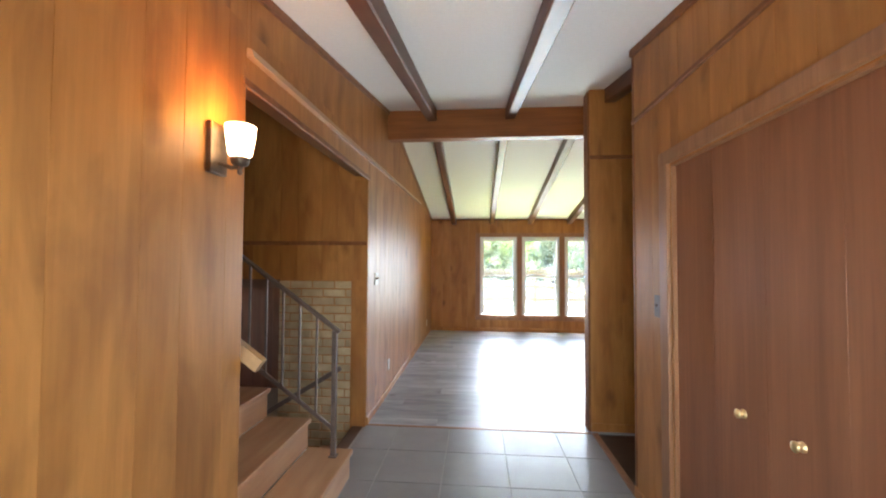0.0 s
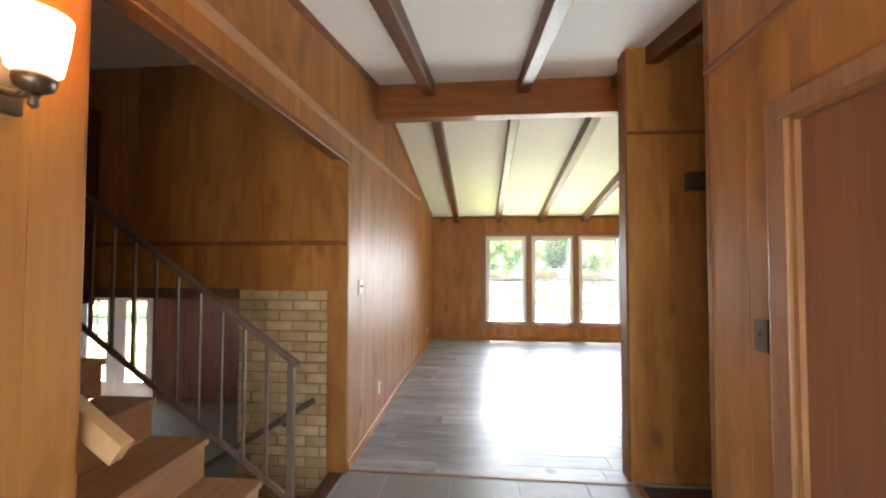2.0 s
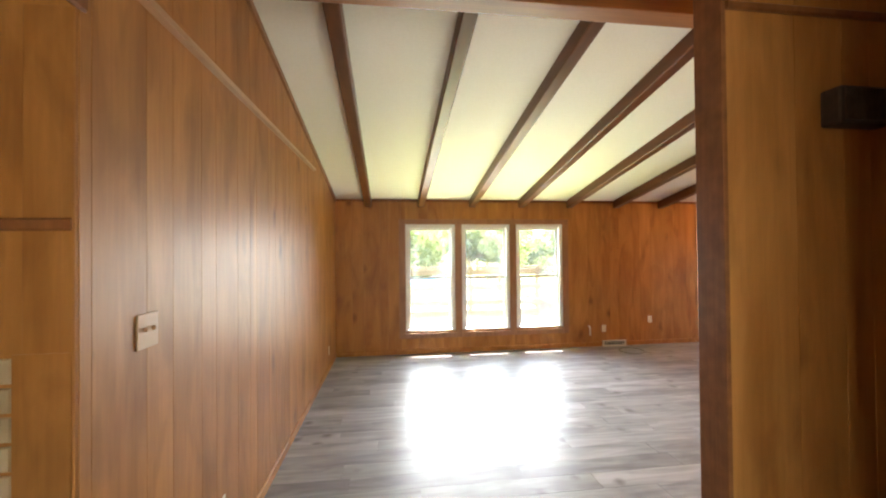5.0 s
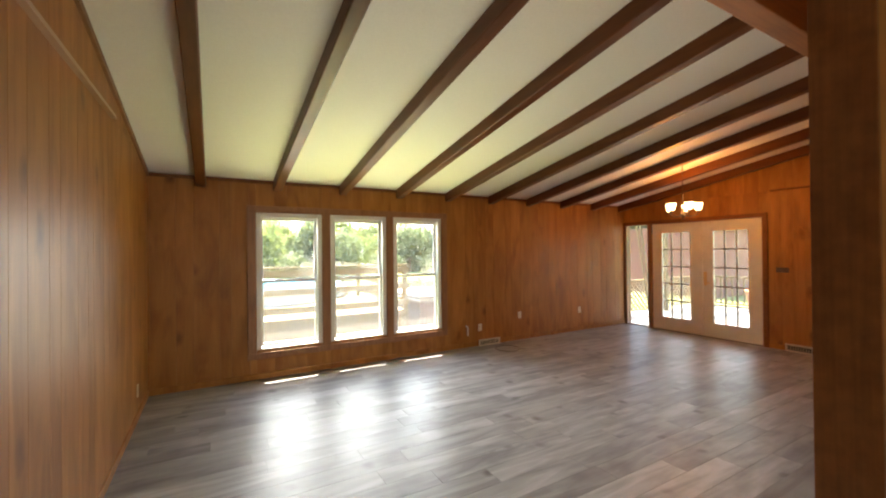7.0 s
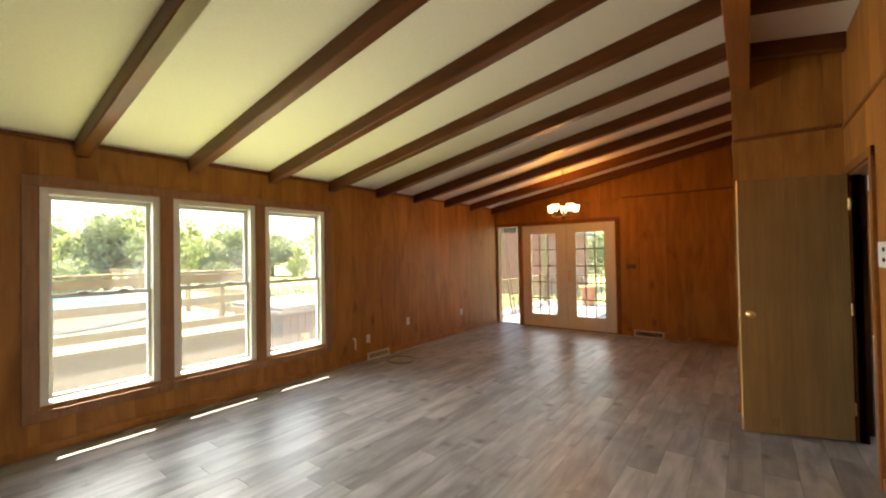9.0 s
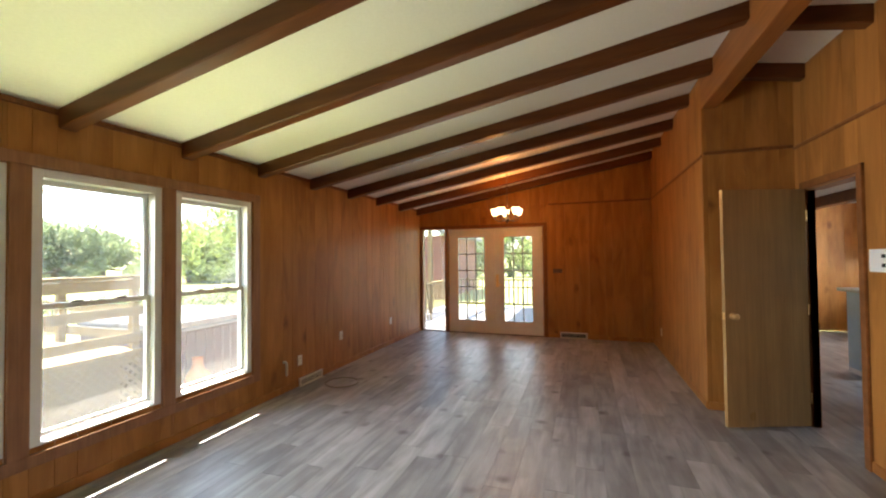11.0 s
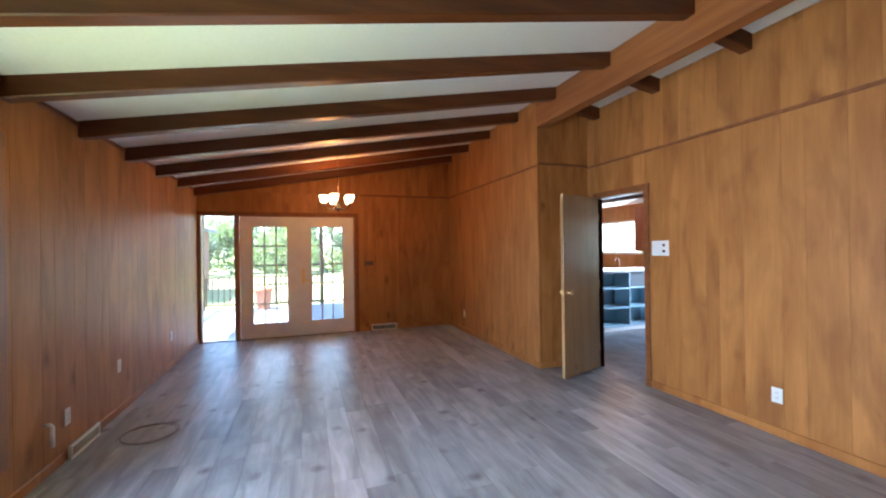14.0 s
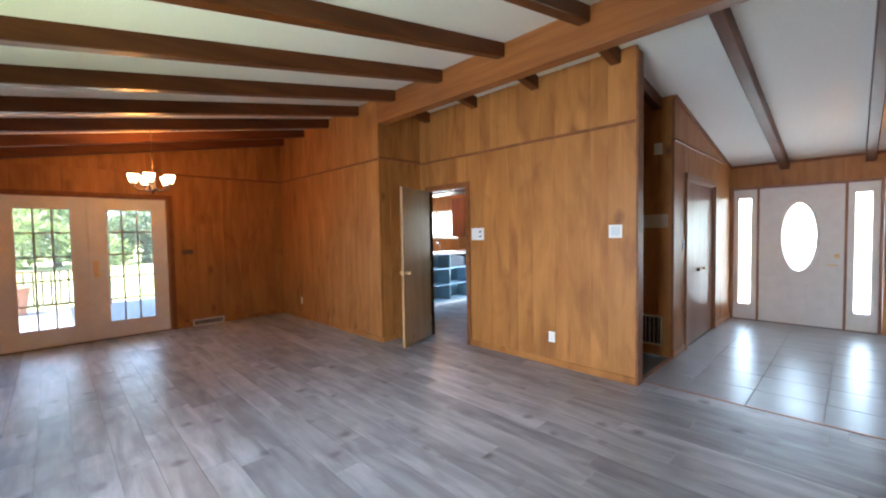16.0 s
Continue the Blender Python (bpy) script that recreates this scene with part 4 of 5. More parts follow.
for x0, x1 in ((-7.725, -6.892), (-6.888, -6.055)):
    bm = bmesh.new()
    g0, g1 = x0 + 0.2, x1 - 0.2
    for q in ((x0, 0.01, g0, 2.03), (g1, 0.01, x1, 2.03), (g0, 0.01, g1, 0.3), (g0, 1.87, g1, 2.03)):
        add_box(bm, q[0], 0.03, q[1], q[2], 0.07, q[3])
    leaf = part("door", bm, WHITE, lfd)
    part("muntin", box((g0 + g1) / 2 - 0.01, 0.04, 0.3, (g0 + g1) / 2 + 0.01, 0.065, 1.87), WHITE, leaf)
    for i in range(1, 5):
        part("muntin", box(g0, 0.041, 0.3 + 0.314 * i - 0.01, g1, 0.064, 0.3 + 0.314 * i + 0.01), WHITE, leaf)
    pane = part("pane", box(g0, 0.05, 0.3, g1, 0.055, 1.87), GLASS, leaf)
    pane.visible_shadow = False


# ---------------------------------------------------------------- lamps
WARM = (1.0, 0.55, 0.2)
SHADE = glow("lit_frosted_glass", (1.0, 0.66, 0.32), 0.8, (0.9, 0.85, 0.75))
BULB = (1.0, 0.34, 0.05)


def bulb_light(name, at, watts, parent, radius=0.03, colour=BULB):
    la = new(name, bpy.data.lights.new(name, "POINT"))
    la.data.energy, la.data.color, la.data.shadow_soft_size = watts, colour, radius
    la.location = at
    return la


def shade_mesh(r0, r1, h, t=0.004, seg=28):
    prof = [(r0 * 0.55, 0.0), (r0, h * 0.12), (r0 + (r1 - r0) * 0.6, h * 0.55), (r1, h), (r1 - t, h), (r0 + (r1 - r0) * 0.6 - t, h * 0.55), (r0 - t, h * 0.14), (r0 * 0.5, 0.008)]
    return lathe(prof, seg)


sconce = thing("wall_sconce", "bronze wall sconce with a lit frosted glass shade", "wall lamp", Matrix.Translation((XL + 0.009, 1.0, 0)))
part("backplate", box(0.0005, -0.05, 1.835, 0.022, 0.05, 2.03, 0.005), BRONZE, sconce)
part("arm", tube([(0.02, 0.0, 1.875), (0.07, 0.0, 1.86), (0.1, 0.0, 1.862), (0.105, 0.0, 1.885)], 0.008), BRONZE, sconce, "", True)
part("socket", lathe([(0.012, 1.862), (0.03, 1.872), (0.034, 1.885), (0.034, 1.897), (0.02, 1.9)], 20, (0.105, 0, 0)), BRONZE, sconce, "", True)
part("finial", lathe([(0.004, 1.832), (0.01, 1.84), (0.007, 1.85), (0.013, 1.863)], 14, (0.105, 0, 0)), BRONZE, sconce, "", True)
bm = shade_mesh(0.042, 0.056, 0.125)
bmesh.ops.translate(bm, vec=(0.105, 0, 1.893), verts=bm.verts[:])
part("shade", bm, SHADE, sconce, "glowing frosted glass shade", True)
bulb_light("sconce_light", (XL + 0.114, 1.0, 2.05), 0.28, sconce)

CX, CY, CZ = 5.9, 6.3, 2.05
chand = thing("chandelier", "bronze five-arm chandelier with lit glass shades", "chandelier", Matrix.Translation((CX, CY, CZ)))
top = roof(CY) - CZ
part("canopy", lathe([(0.06, top - 0.03), (0.062, top - 0.012), (0.05, top - 0.0)], 24), BRONZE, chand, "", True)
part("stem", rod((0, 0, 0.02), (0, 0, top - 0.02), 0.006), BRONZE, chand)
part("hub", lathe([(0.006, -0.07), (0.014, -0.055), (0.01, -0.045), (0.035, -0.03), (0.045, -0.005), (0.03, 0.02), (0.016, 0.045), (0.022, 0.07), (0.01, 0.09)], 24), BRONZE, chand, "", True)
for k in range(5):
    a = 2 * math.pi * k / 5 + 0.3
    c, s = math.cos(a), math.sin(a)
    arm = part("arm", tube([(0.03 * c, 0.03 * s, -0.005), (0.08 * c, 0.08 * s, -0.03), (0.14 * c, 0.14 * s, -0.025), (0.185 * c, 0.185 * s, 0.005), (0.19 * c, 0.19 * s, 0.035)], 0.007), BRONZE, chand, "", True)
    part("cup", lathe([(0.01, 0.03), (0.026, 0.04), (0.028, 0.055), (0.015, 0.06)], 16, (0.19 * c, 0.19 * s, 0)), BRONZE, arm, "", True)
    bm = shade_mesh(0.04, 0.062, 0.105)
    bmesh.ops.translate(bm, vec=(0.19 * c, 0.19 * s, 0.055), verts=bm.verts[:])
    part("shade", bm, SHADE, arm, "glowing frosted glass shade", True)
bulb_light("chandelier_light", (CX, CY, CZ + 0.3), 2.8, chand, 0.12)

kl = thing("kitchen_ceiling_light", "warm lit glass ceiling light in the kitchen", "ceiling light", Matrix.Translation((6.7, 0.75, 2.42)))
part("base", lathe([(0.15, -0.025), (0.15, -0.0005)], 28), BRONZE, kl)
part("globe", lathe([(0.02, -0.13), (0.09, -0.115), (0.14, -0.07), (0.15, -0.026)], 28), SHADE, kl, "", True)
bulb_light("kitchen_light", (6.7, 0.75, 2.2), 1.7, kl)


# ---------------------------------------------------------------- plates and small wall things
def wall_plate(wall, u, z, w, h, kind, label, category, mat=PLATE):
    """A switch or socket plate on a wall."""
    m = Matrix.Identity(4)
    base = wall.at(u, z, 0.0095)
    m.col[0][:3], m.col[1][:3], m.col[2][:3], m.col[3][:3] = (wall.way.x, wall.way.y, 0), (-wall.out.x, -wall.out.y, 0), (0, 0, 1), base
    t = thing("socket" if kind == "socket" else "light_switch" if kind == "switch" else "wall_plate", label, category, m)
    part("plate", box(-w / 2, -0.007, -h / 2, w / 2, -0.0003, h / 2, 0.0025), mat, t)
    if kind == "socket":
        for dz in (-0.02, 0.02):
            part("receptacle", box(-0.015, -0.0095, dz - 0.014, 0.015, -0.0072, dz + 0.014, 0.002), mat, t)
            for dx in (-0.006, 0.006):
                part("slot", box(dx - 0.001, -0.0102, dz - 0.004, dx + 0.001, -0.0096, dz + 0.006), BLACK, t)
    if kind == "switch":
        n = max(1, round(w / 0.06) - 0)
        for i in range(n if n < 3 else 2):
            x = 0 if n == 1 else (i - 0.5) * 0.046
            part("toggle", box(x - 0.005, -0.019, -0.002, x + 0.005, -0.0072, 0.012, 0.002), mat, t)
    return t


wall_plate(west, 3.505 - YF, 1.33, 0.118, 0.118, "switch", "ivory double switch plate on the panelling", "light switch", textured("tan_plate", (0.42, 0.26, 0.13), (0.48, 0.3, 0.16), size=12.0))
wall_plate(west, 4.12 - YF, 0.33, 0.07, 0.115, "socket", "ivory wall socket low on the panelling", "socket")
wall_plate(west, 7.65 - YF, 0.27, 0.07, 0.115, "socket", "ivory wall socket low on the panelling", "socket")
wall_plate(north, XE - 4.53, 0.43, 0.07, 0.115, "socket", "ivory wall socket on the window wall", "socket")
wall_plate(north, XE - 3.69, 0.30, 0.07, 0.115, "socket", "ivory wall socket on the window wall", "socket")
wall_plate(north, XE - 6.02, 0.40, 0.07, 0.115, "socket", "ivory wall socket on the window wall", "socket")
wall_plate(dining, 6.66 - XC, 0.31, 0.07, 0.115, "socket", "ivory wall socket on the dining wall", "socket")
wall_plate(kitchen, 2.18 - 1.315, 0.31, 0.075, 0.115, "socket", "white wall socket on the panelling", "socket", WHITEPLASTIC)
wall_plate(east, 5.66 - YD, 1.21, 0.16, 0.075, "plate", "brown triple switch plate beside the french doors", "light switch", BRONZE)
sw = wall_plate(closet, 1.93 - YF, 1.26, 0.075, 0.125, "switch", "dark bronze switch plate with a white toggle", "light switch", BRONZE)
kp = wall_plate(kitchen, 3.21 - 1.315, 1.425, 0.20, 0.15, "plate", "white switch plate with two dark toggles", "light switch", WHITEPLASTIC)
for dz in (-0.03, 0.03):
    part("toggle", box(-0.06, -0.016, dz - 0.012, -0.035, -0.0072, dz + 0.012, 0.002), BLACK, kp)
th = wall_plate(kitchen, 1.50 - 1.315, 1.435, 0.125, 0.125, "plate", "white square thermostat on a backing plate", "thermostat", WHITEPLASTIC)
part("display", box(-0.045, -0.024, -0.04, 0.03, -0.0072, 0.045, 0.004), material("thermostat_face", (0.62, 0.66, 0.70), 0.3), th)
wall_plate(hall_s, 0.05 + 0.10, 2.35, 0.09, 0.13, "plate", "ivory box high on the hallway wall", "wall box", PLATE)
blk = wall_plate(hall_s, 0.18, 1.54, 0.27, 0.15, "plate", "tan intercom panel on the hallway wall", "wall panel", textured("tan_panel", (0.5, 0.42, 0.3), (0.55, 0.47, 0.35), size=10.0))


def register(name, label, m, w, h, slats=9):
    """A louvred air register, face towards -y, w wide and h high."""
    r = thing(name, label, "air vent", m)
    part("backing", box(-w / 2 + 0.012, -0.006, 0.012, w / 2 - 0.012, -0.001, h - 0.012), BLACK, r)
    for q in ((-w / 2, 0, w / 2, 0.018), (-w / 2, h - 0.018, w / 2, h), (-w / 2, 0.018, -w / 2 + 0.018, h - 0.018), (w / 2 - 0.018, 0.018, w / 2, h - 0.018)):
        part("frame", box(q[0], -0.022, q[1], q[2], -0.0005, q[3], 0.003), PLATE, r)
    for k in range(slats):
        x = -w / 2 + 0.018 + (w - 0.036) * (k + 0.5) / slats
        part("slat", box(x - 0.002, -0.02, 0.016, x + 0.002, -0.007, h - 0.016), PLATE, r)
    return r


register("air_vent", "beige baseboard air register beside the french doors", Matrix.Translation((XE - 0.03, 5.40, 0.002)) @ Matrix.Rotation(-math.pi / 2, 4, "Z"), 0.46, 0.11, 14)
register("air_vent", "beige baseboard air register under the window wall", Matrix.Translation((3.86, YN - 0.03, 0.002)), 0.42, 0.10, 12)
register("air_vent", "black hallway air return with a pale frame", Matrix.Translation((1.56, YH + 0.0105, 0.12)) @ Matrix.Rotation(math.pi, 4, "Z"), 0.26, 0.34, 5)
pipe = thing("pipe_stub", "white plastic pipe stub on the window wall", "pipe", Matrix.Translation((3.42, YN - 0.012, 0)))
part("pipe", tube([(0, 0.0, 0.34), (0, -0.035, 0.345), (0, -0.045, 0.33), (0, -0.045, 0.20)], 0.012), WHITEPLASTIC, pipe, "", True)
coil = thing("cable_coil", "loose coil of dark cable lying on the floor", "cable", Matrix.Translation((3.92, 7.93, 0.006)))
pts = []
for k in range(150):
    a = k * 0.14
    r = 0.185 + 0.012 * math.sin(a * 0.37) + 0.008 * math.sin(a * 1.9)
    pts.append((r * 1.05 * math.cos(a), r * math.sin(a), 0.004 + 0.004 * (1 + math.sin(a * 0.5))))
part("cable", tube(pts, 0.0032, 6), textured("grey_cable", (0.15, 0.13, 0.10), (0.21, 0.18, 0.14), size=20.0), coil, "", True)
chime = thing("door_chime", "dark ribbed door chime box on the hallway wall", "door chime", Matrix.Translation((1.81, YK - 0.105 - 0.0095, 2.03)))
part("body", box(-0.115, -0.075, 0.0, 0.115, -0.0005, 0.135, 0.012), DARKMETAL, chime)
for k in range(16):
    x = -0.10 + 0.2 * k / 15
    part("rib", box(x - 0.004, -0.079, 0.012, x + 0.004, -0.0752, 0.123), BRONZE, chime)

# ---------------------------------------------------------------- kitchen seen through the doorway
pen = thing("kitchen_peninsula", "blue-grey open shelf unit under a kitchen counter", "shelf unit", Matrix.Translation((5.68, 2.10, 0)))
RECESS_DARK = textured("recess_shade_dark", (0.03, 0.035, 0.045), (0.05, 0.058, 0.07), size=6.0, rough=(0.4, 0.55))
bays = (0.0, -0.68, -1.28, -1.86)
for y in bays:
    part("side_panel", box(0.0, y - 0.022, 0.06, 0.58, y, 1.0), BLUEGREY, pen)
for y1, y0 in zip(bays, bays[1:]):
    part("back_panel", box(0.36, y0 + 0.0005, 0.06, 0.38, y1 - 0.0225, 1.0), BLUEGREY, pen)
    for z in (0.06, 0.38, 0.71):
        part("shelf", box(0.004, y0 + 0.0005, z, 0.3595, y1 - 0.0225, z + 0.024), BLUEGREY, pen)
# near-black panel put in to give the open bay its shade
part("drawer_recess", box(0.10, -1.279, 0.735, 0.12, -0.703, 0.999), RECESS_DARK, pen, "dark panel standing in for recess shade")
part("plinth", box(0.02, -1.86, 0.0, 0.58, -0.003, 0.0595), WHITE, pen, "white plinth")
tagged(link("countertop", box(5.62, 0.21, 1.0, 6.34, 2.16, 1.04, 0.008), COUNTER), "grey speckled counter on the shelf unit", "countertop")
cup = thing("wall_cupboard", "dark brown wall cupboard beside the kitchen window", "cupboard", Matrix.Translation((6.32, -0.438, 1.34)))
part("body", box(0, 0, 0, 0.8, 0.3, 0.98), PANEL_DARK_SHADE, cup)
for x in (0.01, 0.405):
    part("door", box(x, 0.301, 0.01, x + 0.385, 0.32, 0.97, 0.004), PANEL_DARK_SHADE, cup)
kcab = thing("kitchen_base_cabinet", "dark brown base cabinets under the kitchen window", "cabinet", Matrix.Translation((5.6, -0.43, 0)))
part("body", box(0, 0, 0, 3.6, 0.58, 0.88), PANEL_DARK_SHADE, kcab)
for k in range(6):
    part("door", box(0.03 + 0.6 * k, 0.581, 0.1, 0.57 + 0.6 * k, 0.6, 0.85, 0.004), PANEL_DARK_SHADE, kcab)
tagged(link("countertop", box(5.58, -0.43, 0.881, 9.25, 0.2, 0.92, 0.006), COUNTER), "grey speckled counter under the window", "countertop")
tap = thing("kitchen_tap", "chrome kitchen tap at the sink", "tap", Matrix.Translation((7.7, -0.25, 0.92)))
part("spout", tube([(0, 0, 0), (0, 0, 0.2), (0, 0.05, 0.26), (0, 0.13, 0.24), (0, 0.15, 0.2)], 0.011), material("chrome", (0.7, 0.7, 0.7), 0.12, 1.0), tap, "", True)
kwin = tagged(new("window_4"), "white sliding kitchen window above the sink", "window", kind="structure")
kwin.location = (0, -0.45, 0)
for q in ((7.2, 1.27, 7.25, 2.05), (8.8, 1.27, 8.85, 2.05), (7.25, 2.0, 8.8, 2.05), (7.25, 1.27, 8.8, 1.32), (8.0, 1.32, 8.05, 2.0)):
    part("window_frame", box(q[0], -0.1, q[1], q[2], 0.015, q[3], 0.003), VINYL_FRAME, kwin)
kp2 = part("pane", box(7.25, -0.06, 1.32, 8.8, -0.055, 2.0), GLASS, kwin)
kp2.visible_shadow = False
# assumed window, never in view, added as the shelf fill's opening
fwin = tagged(new("window_5"), "unseen kitchen window added to light the shelf unit", "window", kind="structure")
fwin.location = (0, -0.45, 0)
for q in ((3.6, 1.0, 3.65, 2.05), (4.75, 1.0, 4.8, 2.05), (3.65, 2.0, 4.75, 2.05), (3.65, 1.0, 4.75, 1.05)):
    part("window_frame", box(q[0], -0.1, q[1], q[2], 0.015, q[3], 0.003), VINYL_FRAME, fwin)
fpane = part("pane", box(3.65, -0.06, 1.05, 4.75, -0.055, 2.0), GLASS, fwin)
fpane.visible_shadow = False
wallshelf = thing("wall_shelf", "white open wall cabinet with shelves in the kitchen", "shelf", Matrix.Translation((9.1, -0.42, 1.40)))
for y in (0.0, 0.36, 0.72):
    part("side_panel", box(0.0, y, 0.0, 0.38, y + 0.02, 0.98), WHITE, wallshelf)
part("back_panel", box(0.36, 0.02, 0.0, 0.378, 0.72, 0.98), WHITE, wallshelf)
for z in (0.0, 0.24, 0.48, 0.72, 0.96):
    part("shelf", box(0.0, 0.02, z, 0.36, 0.36, z + 0.02), WHITE, wallshelf)
    part("shelf", box(0.0, 0.38, z, 0.36, 0.72, z + 0.02), WHITE, wallshelf)
setting("beam", box(2.82, 1.35, 2.25, 9.48, 1.5, 2.419), BEAM, "dark kitchen ceiling beam", "beam")

# ---------------------------------------------------------------- outdoors
GZ = -0.42
setting("ground", box(-300, -300, GZ - 0.9, 300, 300, GZ - 0.80), GRASS, "wide lawn round the house", "ground")
setting("lawn", box(-0.9, 8.55, GZ - 0.82, 40, 90, GZ), GRASS, "dry sunlit lawn behind the house", "ground")
setting("lawn", box(7.54, -40, GZ - 0.82, 60, 8.55, GZ), GRASS, "sunlit lawn beside the house", "ground")
setting("lawn", box(-30, -40, GZ - 0.82, 7.54, -0.9, -0.15), CONCRETE, "pale front walk and drive", "ground")
setting("path", box(3.0, 8.6, GZ + 0.004, 9.5, 12.9, GZ + 0.03), CONCRETE, "pale concrete patio behind the house", "pavement")


def lattice(parent, p0, p1, z0, z1, mat, gap=0.13, w=0.028):
    """Crossed diagonal slats between two posts, each way in its own layer."""
    p0, p1 = Vector((*p0, 0)), Vector((*p1, 0))
    d = (p1 - p0).normalized()
    nrm = Vector((-d.y, d.x, 0))
    length, h = (p1 - p0).length, z1 - z0
    bm = bmesh.new()
    for sgn, off in ((1, 0.006), (-1, -0.006)):
        c = -h
        while c < length:
            a, b = max(c, 0.0), min(c + h, length)
            if b - a > 0.03:
                za, zb = (a - c, b - c) if sgn > 0 else (h - (a - c), h - (b - c))
                A = p0 + d * a + Vector((0, 0, z0 + za)) + nrm * off
                B = p0 + d * b + Vector((0, 0, z0 + zb)) + nrm * off
                u = (B - A).normalized().cross(nrm) * w / 2
                t = nrm * 0.004
                prism(bm, [A - u - t, A + u - t, A + u + t, A - u + t], [B - u - t, B + u - t, B + u + t, B - u + t])
            c += gap
    return part("lattice", bm, mat, parent, "crossed wooden lattice")


# raised pool deck behind the house
deck = thing("pool_deck", "raised weathered wooden pool deck with lattice skirt", "deck")
DX0, DX1, DY0, DY1, DZ = -8.0, 3.5, 10.7, 20.0, 0.33
part("frame", box(DX0, DY0 + 0.05, DZ - 0.16, DX1, DY0 + 0.09, DZ - 0.03), DECKWOOD, deck)
part("surface", box(DX0, DY0, DZ - 0.03, DX1, DY1, DZ), DECKWOOD, deck)
part("skirt_backing", box(DX0, DY0 + 0.35, GZ, DX1, DY0 + 0.4, DZ - 0.17), BACKING, deck)
lattice(deck, (DX0, DY0 + 0.03), (DX1, DY0 + 0.03), GZ + 0.02, DZ - 0.05, DECKWOOD, 0.11, 0.03)
lattice(deck, (DX1 - 0.03, DY0), (DX1 - 0.03, DY1), GZ + 0.02, DZ - 0.05, DECKWOOD, 0.11, 0.03)
fence = thing("deck_fence", "wooden deck fence with level rails", "fence")
for k in range(9):
    x = DX1 - 0.05 - 1.55 * k
    part("post", box(x - 0.045, DY0 + 0.04, DZ, x + 0.045, DY0 + 0.13, DZ + 0.92, 0.006), DECKWOOD, fence)
for z in (0.10, 0.44, 0.78):
    part("rail", box(DX0, DY0 + 0.0, DZ + z, DX1 + 0.02, DY0 + 0.038, DZ + z + 0.12, 0.004), DECKWOOD, fence)
part("top_rail", box(DX0, DY0 - 0.02, DZ + 0.922, DX1 + 0.04, DY0 + 0.15, DZ + 0.96, 0.005), DECKWOOD, fence)
for k in range(1, 6):
    y = DY0 + 1.6 * k
    part("post", box(DX1 - 0.1, y - 0.045, DZ, DX1 - 0.01, y + 0.045, DZ + 0.92, 0.006), DECKWOOD, fence)
for z in (0.10, 0.44, 0.78):
    part("rail", box(DX1 - 0.008, DY0, DZ + z, DX1 + 0.03, DY1, DZ + z + 0.12, 0.004), DECKWOOD, fence)
pool = thing("swimming_pool", "round above-ground swimming pool with blue water", "pool", Matrix.Translation((0.4, 15.6, 0)))
part("wall", lathe([(3.0, DZ + 0.001), (3.0, DZ + 0.26), (3.12, DZ + 0.28), (2.9, DZ + 0.28), (2.9, DZ + 0.18)], 64), POOLWALL, pool)
part("water", lathe([(2.89, DZ + 0.181), (2.89, DZ + 0.2)], 64), WATER, pool, "clear blue water")

# hot tub
tub = thing("hot_tub", "red-brown hot tub with a pale cover", "hot tub", Matrix.Translation((4.6, 11.45, GZ + 0.03)))
part("cabinet", box(-0.9, -0.9, 0.0, 0.9, 0.9, 0.86, 0.03), TUBWOOD, tub)
part("shell_rim", box(-0.94, -0.94, 0.862, 0.94, 0.94, 0.91, 0.02), TUBTOP, tub)
part("cover", box(-0.93, -0.93, 0.912, 0.93, 0.0, 1.0, 0.03), TUBTOP, tub, "pale folding cover")
part("cover", box(-0.93, 0.01, 0.912, 0.93, 0.93, 1.0, 0.03), TUBTOP, tub, "pale folding cover")
for k in range(12):
    x = -0.84 + 0.152 * k
    part("slat", box(x - 0.07, -0.915, 0.04, x + 0.07, -0.9005, 0.83), TUBWOOD, tub)
    part("slat", box(0.9005, x - 0.07, 0.04, 0.915, x + 0.07, 0.83), TUBWOOD, tub)
post = thing("garden_post", "short wooden bollard post with a pale box", "post", Matrix.Translation((6.4, 10.4, GZ + 0.03)))
part("post", box(-0.05, -0.05, 0, 0.05, 0.05, 0.62, 0.008), DECKWOOD, post)
part("box", box(-0.19, -0.05, 0.28, -0.052, 0.05, 0.5, 0.006), WHITEPLASTIC, post)


pot = thing("clay_chimenea", "orange terracotta garden chimenea beside the hot tub", "chimenea", Matrix.Translation((4.0, 10.33, GZ + 0.03)) @ Matrix.Diagonal((0.7, 0.7, 0.7, 1)))
part("body", lathe([(0.12, 0.0), (0.14, 0.06), (0.2, 0.16), (0.23, 0.28), (0.2, 0.4), (0.11, 0.5), (0.085, 0.62), (0.1, 0.72), (0.08, 0.72), (0.065, 0.62)], 24), TERRACOTTA, pot, "", True)
part("mouth", lathe([(0.09, 0.0), (0.1, 0.02), (0.085, 0.03)], 18), BLACK, pot).matrix_basis = Matrix.Translation((-0.05, -0.21, 0.28)) @ Matrix.Rotation(math.pi / 2, 4, "X")

